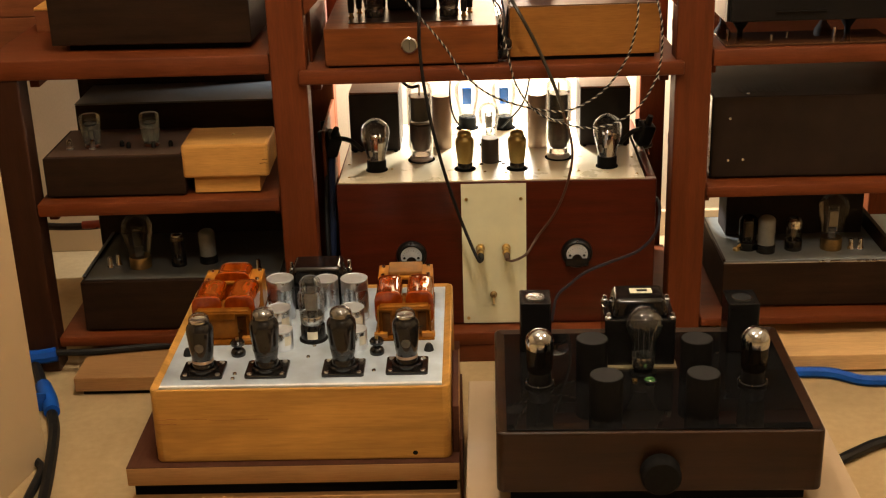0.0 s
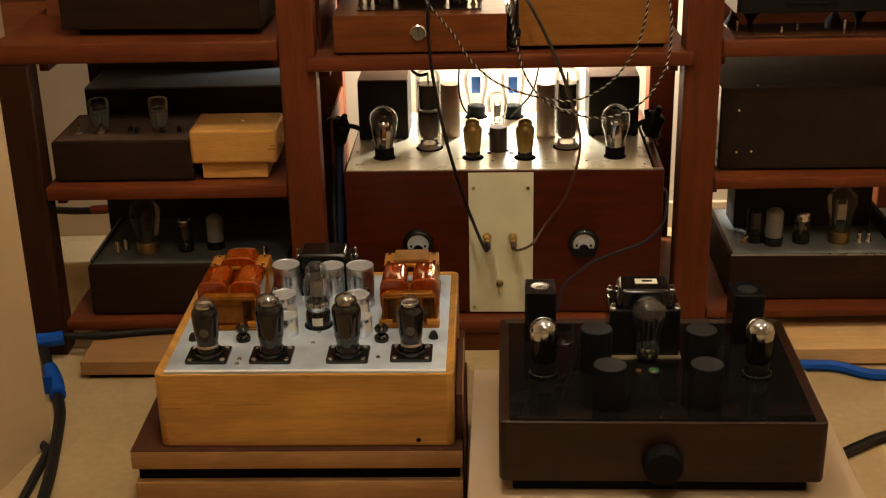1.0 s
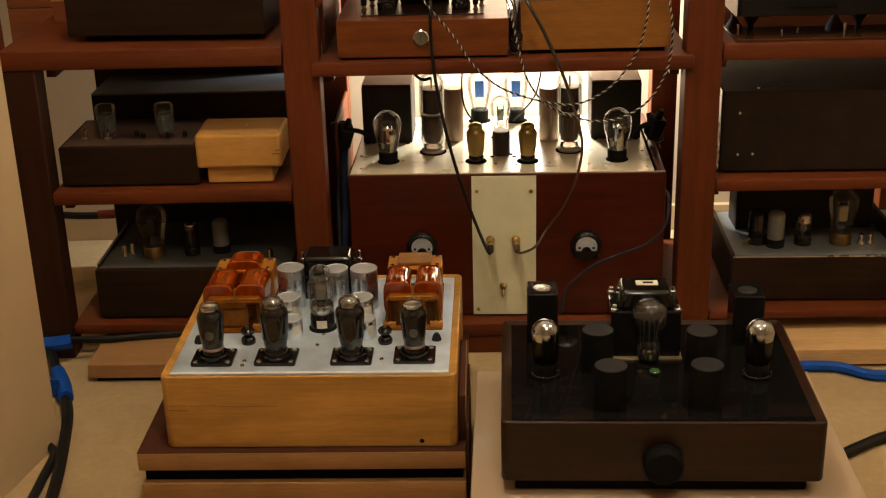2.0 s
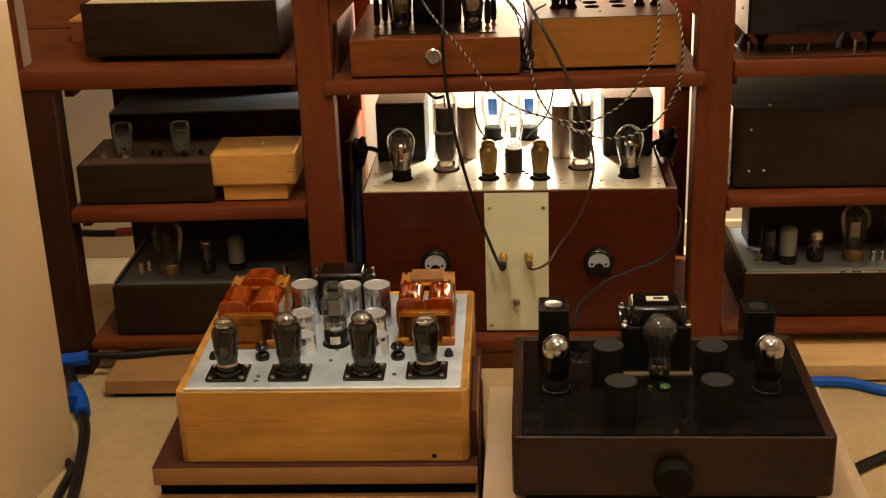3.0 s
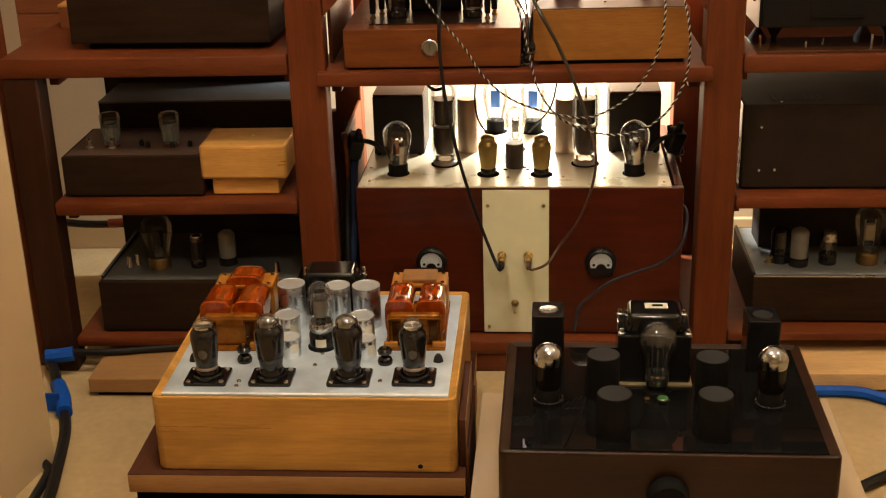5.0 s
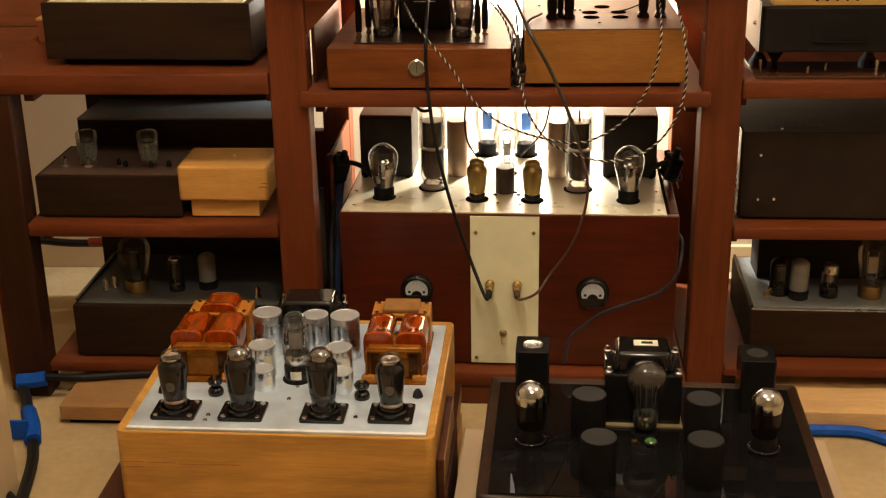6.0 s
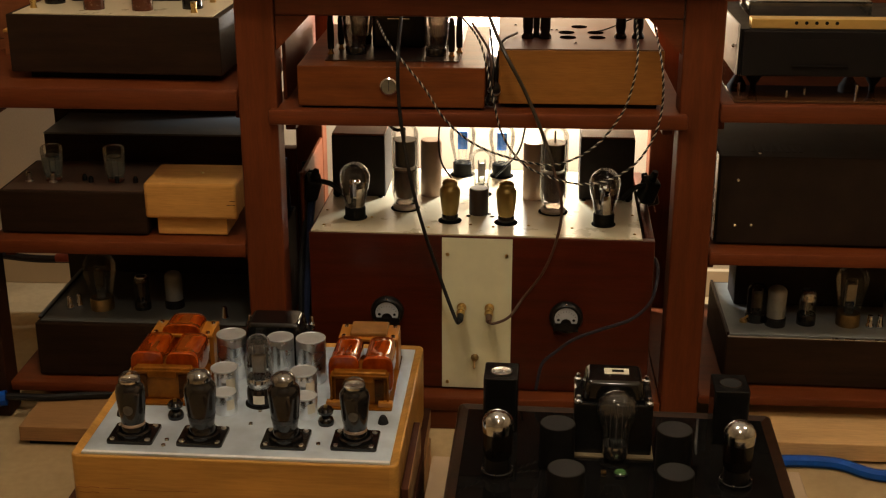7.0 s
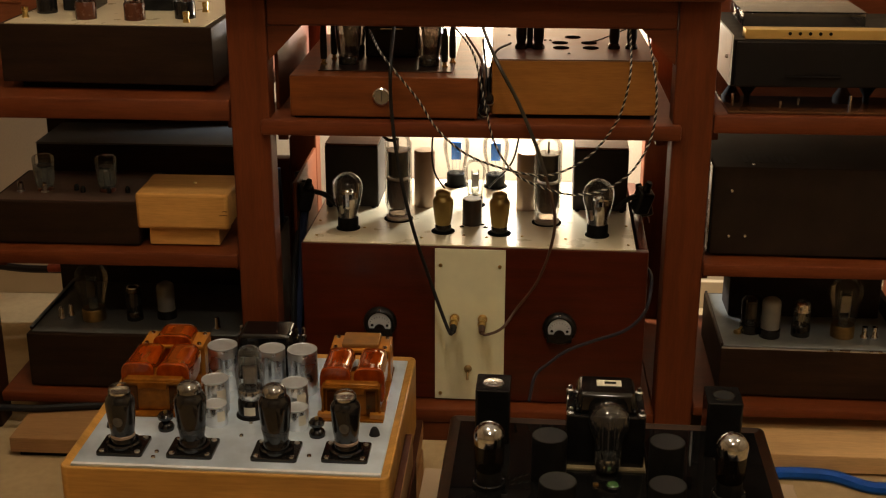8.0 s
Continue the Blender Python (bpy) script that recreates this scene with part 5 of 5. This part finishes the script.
local("side_screw", lathe([(0, 0), (0.004, 0), (0.003, 0.004), (0, 0.005)], seg=10), M_CHROME, t).matrix_basis = pose(-0.004, 0.03, 0.0785, 0, -90, 0)
local("fascia", rounded(0.006, 0.39, -0.006, -0.0005, 0.030, 0.112, 0.001, 0.002), M_PREAMP, t)
local("window", box(0.094, 0.195, -0.0068, -0.0062, 0.053, 0.098, 0.0002), M_PREAMP, t)
local("window_sill", box(0.094, 0.195, -0.0105, -0.0062, 0.0485, 0.0515, 0.001), M_BLACK, t)
gold = local("gold_strip", box(0.020, 0.38, 0.003, 0.034, 0.1148, 0.1325, 0.0012), plain("gold_anodised", (0.60, 0.40, 0.12), 0.42, 0.6, 0.08), t, "brushed gold strip")
for k in range(5):
    local("hole", facing(lathe([(0, 0), (0.0032, 0), (0.0032, 0.0010), (0.0022, 0.0013), (0, 0.0008)], seg=14), (0.099 + 0.018 * k, 0.003, 0.1255)), M_BLACKMATT, gold)
for x in (0.045, 0.266):
    for y in (0.078, 0.25):
        local("foot", lathe([(0, -0.013), (0.006, -0.013), (0.006, -0.003), (0.019, 0.018), (0.019, 0.0298), (0, 0.0298)], (x, y, 0.0), 18), M_BLACKMATT, t)
part("back_panel", box(0.5575, 1.0585, 2.90, 2.915, 0.682, 0.86, 0.002), M_RACK, rack)
t = thing("dust_cover", "clear acrylic dust cover on the preamplifier", "cover", (0.737, 2.675, RZ + 0.1345))
local("cover", joined(box(-0.115, 0.115, -0.065, -0.062, 0.0, 0.0235, 0.0008), box(-0.115, 0.115, 0.080, 0.083, 0.0, 0.0235, 0.0008), box(-0.115, -0.112, -0.0615, 0.0795, 0.0, 0.0235, 0.0008), box(0.112, 0.115, -0.0615, 0.0795, 0.0, 0.0235, 0.0008), box(-0.115, 0.115, -0.065, 0.083, 0.024, 0.027, 0.0010)), M_ACRYL, t)

# ---- right bay, middle shelf ----
t = thing("equipment_box", "large black metal-covered power unit with small screws", "box", (0.572, 2.492, LZ), -1.2)
local("body", box(0.0, 0.43, 0.0, 0.34, 0.004, 0.178, 0.003), plain("brown_black_cover", (0.022, 0.0135, 0.0085), 0.55, 0.0, 0.3, 14, relief=0.1, spec=0.12), t)
local("foot_rail", box(0.01, 0.42, 0.01, 0.33, 0.0, 0.0038, 0.0005), M_BLACKMATT, t)
local("side_plate", box(-0.004, -0.0005, -0.006, 0.33, 0.01, 0.180, 0.0008), M_BLACKMATT, t)
local("edge_strip", box(-0.0055, -0.0042, -0.006, 0.02, 0.01, 0.182, 0.0003), M_CAN, t, "bare metal edge strip")
for x, z in ((0.035, 0.042), (0.066, 0.043), (0.035, 0.132), (0.40, 0.042)):
    local("screw", facing(lathe([(0, 0), (0.0035, 0), (0.003, 0.0015), (0, 0.002)], seg=10), (x, 0.0, z)), M_CHROME, t)
for k in range(8):
    local("vent_slot", rounded(0.06 + 0.013 * k, 0.068 + 0.013 * k, 0.035, 0.085, 0.178, 0.1786, 0.002, 0), M_BLACKBOX, t)
local("lid_screw", lathe([(0, 0), (0.0035, 0), (0.003, 0.0015), (0, 0.002)], (0.075, 0.022, 0.178), 10), M_CHROME, t)

# ---- right bay, bottom shelf ----
QZ = 0.088
t = thing("tube_amplifier", "dark wooden amplifier with pale grey top plate", "amplifier", (0.612, 2.500, QZ), -1.4)
local("case", rounded(0.0, 0.44, 0.0, 0.30, 0.004, 0.104, 0.003, 0.002), M_DARK, t)
local("foot_rail", box(0.01, 0.43, 0.01, 0.29, 0.0, 0.0038, 0.0005), M_BLACKMATT, t)
local("top_plate", box(0.006, 0.434, 0.012, 0.29, 0.1042, 0.1062, 0.0006), plain("pale_steel_plate", (0.33, 0.36, 0.35), 0.36, 0.3), t)
local("front_edge", box(0.002, 0.438, 0.0, 0.006, 0.1042, 0.1072, 0.001), M_CAN, t, "thin bright metal edge")
local("side_rim", box(0.0, 0.0058, 0.0065, 0.29, 0.1042, 0.1125, 0.001), M_WALNUT, t, "brown wooden rim")
local("side_rail", box(0.356, 0.366, 0.05, 0.29, 0.1065, 0.142, 0.001), M_DARK, t)
QP = QZ + 0.1062
straight_valve((0.7175, 2.564, QP), 0.086, 0.0205, "milky white vacuum tube with black base", "valves on the bottom shelves", M_FROSTWARM, M_BAKE, 0.22, None)
q = straight_valve((0.781, 2.574, QP), 0.076, 0.0185, "clear slim vacuum tube with silver getter patch", "valves on the bottom shelves", M_MIST, M_BAKE, 0.3)
local("getter_flash", lathe([(0.0168, 0.052), (0.0168, 0.060), (0.0150, 0.068), (0.010, 0.073)], seg=20), M_FLASH, q, "silvery getter flash")
globe_valve((0.8645, 2.574, QP), 0.130, 0.033, "large clear vacuum tube with pale anode and brass base", "valves on the bottom shelves", M_DIM, M_OLDBRASS, M_PLATE, 0.66, False)
straight_valve((0.682, 2.585, QP), 0.080, 0.021, "dark vacuum tube lying in shade", "valves on the bottom shelves", M_SMOKEGLASS)
q = thing("toggle_switch", "small metal toggle switch on the grey plate", "switch", (0.656, 2.575, QP), 0)
local("collar", lathe([(0, 0), (0.008, 0), (0.008, 0.004), (0.005, 0.007), (0, 0.007)], seg=12), M_BRASS, q)
lever = lathe([(0, 0), (0.0022, 0), (0.0034, 0.020), (0, 0.022)], seg=10)
lever.transform(Matrix.Translation((0, 0, 0.006)) @ Matrix.Rotation(math.radians(50), 4, "Y"))
local("lever", lever, M_BRASS, q)
for x in (0.905, 0.925):
    q = thing("terminal", "small chrome speaker terminal post", "terminal", (x, 2.560, QP), 0, "chrome terminals")
    local("post", lathe([(0, 0), (0.008, 0), (0.008, 0.006), (0.0055, 0.010), (0.0055, 0.026), (0, 0.027)], seg=14), M_CHROME, q)
t = thing("transformer", "black transformer box on the grey plate", "transformer", (0.80, 2.70, QP), 0, "black transformers")
local("can", box(-0.150, 0.16, -0.035, 0.05, 0, 0.13, 0.003), M_BLACKBOX, t)

# ---- boards on the carpet ----
t = thing("wooden_plank", "loose beige plank lying on the carpet under the shelf", "plank", (-0.62, 2.405, 0), -0.5, "loose planks")
local("plank", box(-0.155, 0.27, -0.075, 0.16, 0.0105, 0.042, 0.002), M_BOARD, t)
# black strip stands for the dark gap under the plank
local("dark_gap_strip", box(-0.140, 0.25, -0.066, 0.15, 0.0, 0.010, 0.0005), M_BLACKMATT, t)
t = thing("wooden_plank", "loose pale plank lying on the carpet under the shelf", "plank", (0.85, 2.43, 0), -1.0, "loose planks")
local("plank", box(-0.245, 0.30, -0.082, 0.16, 0.006, 0.042, 0.002), M_PALE, t)
# black strip again for the dark gap beneath
local("dark_gap_strip", box(-0.235, 0.29, -0.066, 0.15, 0.0, 0.0058, 0.0005), M_BLACKMATT, t)


# ---- cables ----
def cable(points, r, mat, label):
    line = spline(points, 10)
    t = thing("cable", label, "cable", tuple(points[0]), 0, "cables")
    part("sheath", hose(line, r), mat, t)
    return t, line


def twisted_cable(points, r, label):
    line = spline(points, 40)
    t = thing("cable", label, "cable", tuple(points[0]), 0, "cables")
    part("dark_strand", hose(strand(line, r * 0.55, 0.0145, 0.0), r * 0.62, 6), M_CABLE, t)
    part("dark_strand", hose(strand(line, r * 0.55, 0.0145, 2.1), r * 0.62, 6), M_CABLE, t)
    part("pale_strand", hose(strand(line, r * 0.55, 0.0145, 4.2), r * 0.64, 6), M_BRAIDW, t, "pale braided strand")


CY = 2.405
twisted_cable([(-0.075, 2.50, 0.815), (-0.040, CY, 0.785), (0.019, CY, 0.711), (0.051, CY, 0.660), (0.090, CY, 0.621), (0.134, CY, 0.596), (0.196, CY, 0.577), (0.252, CY, 0.570), (0.296, CY, 0.584), (0.335, CY, 0.612), (0.367, CY, 0.654), (0.387, CY, 0.699), (0.398, CY, 0.77), (0.400, 2.50, 0.84)], 0.0019, "black and white twisted speaker cable looping down")
twisted_cable([(0.075, 2.55, 0.82), (0.118, 2.43, 0.790), (0.140, CY, 0.708), (0.160, CY, 0.629), (0.196, CY, 0.575), (0.241, CY, 0.550), (0.298, CY, 0.535), (0.354, CY, 0.542), (0.403, CY, 0.574), (0.434, CY, 0.625), (0.446, CY, 0.681), (0.442, CY, 0.755), (0.430, 2.50, 0.83)], 0.0019, "black and white twisted speaker cable looping down")
cable([(-0.030, 2.52, 0.83), (-0.027, CY, 0.777), (-0.028, CY, 0.711), (-0.022, CY, 0.633), (-0.007, CY, 0.540), (0.014, CY + 0.01, 0.445), (0.040, CY + 0.03, 0.350), (0.063, CY + 0.015, 0.290), (0.080, CY - 0.002, 0.255), (0.0855, CY + 0.008, 0.2525)], 0.0036, M_CABLE, "black signal cable plugged into the cream panel")
cable([(0.13, 2.55, 0.82), (0.160, CY, 0.782), (0.200, CY, 0.707), (0.234, CY, 0.628), (0.254, CY, 0.570)], 0.0036, M_OLIVE, "thick black cable hanging over the shelf edge")
cable([(0.250, CY + 0.003, 0.580), (0.272, CY, 0.500), (0.268, CY + 0.012, 0.429), (0.244, CY + 0.03, 0.350), (0.206, CY + 0.05, 0.285), (0.180, CY + 0.020, 0.258), (0.150, CY - 0.002, 0.2525), (0.1405, CY + 0.008, 0.2525)], 0.0028, M_BROWNCABLE, "thin brown cable hanging to the cream panel")
cable([(0.474, 2.80, 0.22), (0.472, 2.66, 0.30), (0.469, 2.52, 0.335), (0.462, 2.455, 0.325), (0.450, 2.44, 0.288), (0.416, 2.44, 0.252), (0.357, 2.445, 0.226), (0.308, 2.445, 0.205), (0.272, 2.445, 0.176), (0.246, 2.442, 0.150), (0.235, 2.43, 0.10)], 0.0036, M_GREYCABLE, "slate grey cable drooping across the mahogany front")
for x, mat, words in ((0.0855, M_CABLE, "black sleeved phono plug pushed into the cream panel"), (0.1405, M_BROWNCABLE, "brown sleeved phono plug pushed into the cream panel")):
    q = thing("plug", words, "plug", (x, 2.452, 0.252), 0, "phono plugs")
    part("barrel", facing(lathe([(0, 0), (0.0072, 0), (0.0072, 0.012), (0.0060, 0.014), (0, 0.014)], seg=16), (x, 2.4505, 0.2525)), M_BRASS, q)
    part("sleeve", facing(lathe([(0, 0), (0.0064, 0), (0.0060, 0.020), (0.0042, 0.026), (0, 0.026)], seg=14), (x, 2.4365, 0.2525)), mat, q)
# thin wires behind the valves
cable([(0.045, 2.70, 0.63), (0.030, 2.68, 0.56), (0.035, 2.66, 0.50), (0.062, 2.66, 0.455)], 0.002, M_CABLE, "thin black wire behind the tubes")
cable([(0.215, 2.72, 0.63), (0.205, 2.70, 0.56), (0.190, 2.72, 0.50), (0.145, 2.75, 0.44)], 0.002, M_CABLE, "thin black wire behind the tubes")
cable([(-0.14, 2.85, 0.62), (-0.09, 2.72, 0.58), (-0.06, 2.66, 0.565), (-0.037, 2.645, 0.570)], 0.0035, M_CABLE, "short black lead to the large tube")
# leads beside the big amplifier
def mains_plug(cord, x, y, z, tilt):
    """Moulded black plug with a ribbed sleeve, hanging on its own cord."""
    bm = joined(rounded(-0.016, 0.016, -0.018, 0.018, -0.026, 0.026, 0.006, 0.005), lathe([(0, 0.026), (0.009, 0.026), (0.0075, 0.034), (0.008, 0.037), (0.006, 0.046), (0, 0.046)], seg=14))
    bm.transform(pose(x, y, z, tilt, tilt * 0.4, 20))
    part("plug", bm, M_CABLE, cord, "moulded black plug")
    pins = joined(box(-0.0085, -0.007, -0.003, 0.003, -0.042, -0.0262, 0.0004), box(0.007, 0.0085, -0.003, 0.003, -0.042, -0.0262, 0.0004))
    pins.transform(pose(x, y, z, tilt, tilt * 0.4, 20))
    part("pins", pins, M_CHROME, cord, "flat metal pins")


t, line = cable([(-0.170, 2.70, 0.410), (-0.195, 2.69, 0.436), (-0.222, 2.68, 0.446), (-0.243, 2.70, 0.435), (-0.250, 2.72, 0.38), (-0.247, 2.71, 0.25), (-0.245, 2.70, 0.085)], 0.0055, M_CABLE, "thick black mains lead beside the amplifier")
mains_plug(t, -0.237, 2.685, 0.432, 25)
mains_plug(t, -0.252, 2.735, 0.425, -15)
cable([(-0.236, 2.76, 0.43), (-0.240, 2.68, 0.38), (-0.236, 2.60, 0.28), (-0.240, 2.56, 0.16), (-0.238, 2.55, 0.082)], 0.008, M_NAVY, "blue sheathed cable hanging beside the amplifier")
cable([(-0.246, 2.72, 0.41), (-0.250, 2.62, 0.32), (-0.246, 2.55, 0.20), (-0.248, 2.54, 0.080)], 0.006, M_CABLE, "black lead hanging beside the amplifier")
cable([(-0.338, 2.90, 0.43), (-0.332, 2.885, 0.34), (-0.326, 2.87, 0.18), (-0.328, 2.87, 0.015)], 0.013, M_NAVY, "thick dark blue cable hanging behind the post")
t, line = cable([(0.410, 2.70, 0.412), (0.432, 2.685, 0.440), (0.455, 2.675, 0.450), (0.474, 2.70, 0.440), (0.480, 2.80, 0.40), (0.474, 2.90, 0.30), (0.470, 2.90, 0.085)], 0.0055, M_CABLE, "thick black mains lead beside the amplifier")
mains_plug(t, 0.462, 2.69, 0.436, 20)
mains_plug(t, 0.474, 2.80, 0.392, -18)
# plugs and leads in the gap between the two upper units
# black block added here to keep the bulb's light off the shelf
t = thing("light_stop_box", "added black block that stops the bulb's light between the upper units", "adapter", (0.141, 2.62, SZ))
local("body", rounded(-0.0115, 0.0115, -0.05, 0.05, 0.0, 0.056, 0.004, 0.003), M_BLACKBOX, t)
local("sleeve", rod(0, -0.054, 0.018, 0.030, 0.004, 0.0005, 10), M_CABLE, t)
for k, (dx, dz) in enumerate(((-0.002, 0.016), (0.004, 0.034))):
    t = thing("plug", "round black cable plug between the two upper units", "plug", (0.140 + dx, 2.470, SZ + dz), 0, "loose plugs")
    bm = lathe([(0, -0.015), (0.009, -0.014), (0.0115, -0.006), (0.0115, 0.006), (0.009, 0.013), (0.004, 0.018), (0, 0.018)], seg=18)
    bm.transform(pose(0, 0, 0, 70 - 40 * k, 0, 30))
    local("body", bm, M_BAKE, t)
    ring = lathe([(0.0117, -0.002), (0.0122, -0.002), (0.0122, 0.002), (0.0117, 0.002)], seg=18)
    ring.transform(pose(0, 0, 0, 70 - 40 * k, 0, 30))
    local("collar", ring, M_CAN, t)
cable([(0.100, 2.56, 0.80), (0.134, 2.47, 0.765), (0.140, 2.458, 0.72), (0.142, 2.462, 0.695)], 0.0024, M_BROWNCABLE, "thin brown lead between the upper units")
cable([(0.185, 2.60, 0.775), (0.158, 2.53, 0.772), (0.149, 2.50, 0.74), (0.146, 2.475, 0.695)], 0.0024, M_CABLE, "thin black lead between the upper units")
cable([(0.135, 2.50, 0.80), (0.142, 2.46, 0.74), (0.138, 2.455, 0.70), (0.136, 2.46, 0.672)], 0.0022, M_CABLE, "thin black lead between the upper units")
cable([(0.205, 2.66, 0.775), (0.27, 2.70, 0.766), (0.34, 2.66, 0.768), (0.41, 2.68, 0.79)], 0.0014, M_CABLE, "thin black wire over the brown metal top")
# floor cables
t, line = cable([(-0.90, 2.44, 0.040), (-0.872, 2.40, 0.030), (-0.845, 2.34, 0.016), (-0.818, 2.29, 0.012), (-0.796, 2.23, 0.012), (-0.772, 2.16, 0.012), (-0.746, 2.04, 0.012), (-0.724, 1.92, 0.012), (-0.705, 1.78, 0.012)], 0.0115, M_CABLE, "thick black cable on the carpet wrapped with blue tape")
part("tape_wrap", hose(spline([(-0.846, 2.345, 0.020), (-0.818, 2.29, 0.018), (-0.797, 2.235, 0.016)], 6), 0.0165, 10), M_TAPE, t, "blue tape wrap")
part("tape_flag", box(-0.862, -0.815, 2.262, 2.268, 0.004, 0.044, 0.001), M_TAPE, t, "loose blue tape end")
cable([(-0.775, 2.05, 0.010), (-0.757, 2.02, 0.010), (-0.754, 1.94, 0.010), (-0.752, 1.86, 0.010), (-0.752, 1.75, 0.010)], 0.0085, M_CABLE, "black cable beside the pale cabinet")
cable([(-0.90, 2.43, 0.052), (-0.84, 2.438, 0.052), (-0.757, 2.441, 0.0505), (-0.673, 2.455, 0.0505), (-0.576, 2.467, 0.0505), (-0.46, 2.48, 0.0505), (-0.36, 2.50, 0.0505)], 0.0075, M_CABLE, "black cable lying along the plank")
t = thing("tape_roll_end", "crumpled blue tape around a cable end", "tape", (-0.86, 2.43, 0.03))
part("wrap", hose(spline([(-0.895, 2.425, 0.048), (-0.865, 2.43, 0.048), (-0.838, 2.436, 0.050)], 6), 0.016, 9), M_TAPE, t)
t, line = cable([(0.68, 2.33, 0.012), (0.75, 2.333, 0.012), (0.81, 2.325, 0.012), (0.863, 2.292, 0.011), (0.91, 2.286, 0.011), (1.0, 2.285, 0.011), (1.15, 2.28, 0.011)], 0.0115, M_TAPE, "blue sheathed cable on the carpet")
cable([(0.708, 1.965, 0.011), (0.764, 2.004, 0.011), (0.827, 2.041, 0.011), (0.95, 2.08, 0.011)], 0.0105, M_CABLE, "cut end of a thick black cable on the carpet")
cable([(-1.10, 2.98, 0.16), (-0.98, 2.97, 0.150), (-0.90, 2.96, 0.152), (-0.86, 2.95, 0.157)], 0.0095, M_GREYCABLE, "dark blue cable behind the rack")
t = thing("plug", "red sleeved plug behind the rack", "plug", (-0.87, 2.95, 0.155))
part("sleeve", hose(spline([(-0.90, 2.952, 0.158), (-0.87, 2.95, 0.160), (-0.845, 2.95, 0.162)], 5), 0.0105, 10), M_REDWIRE, t)
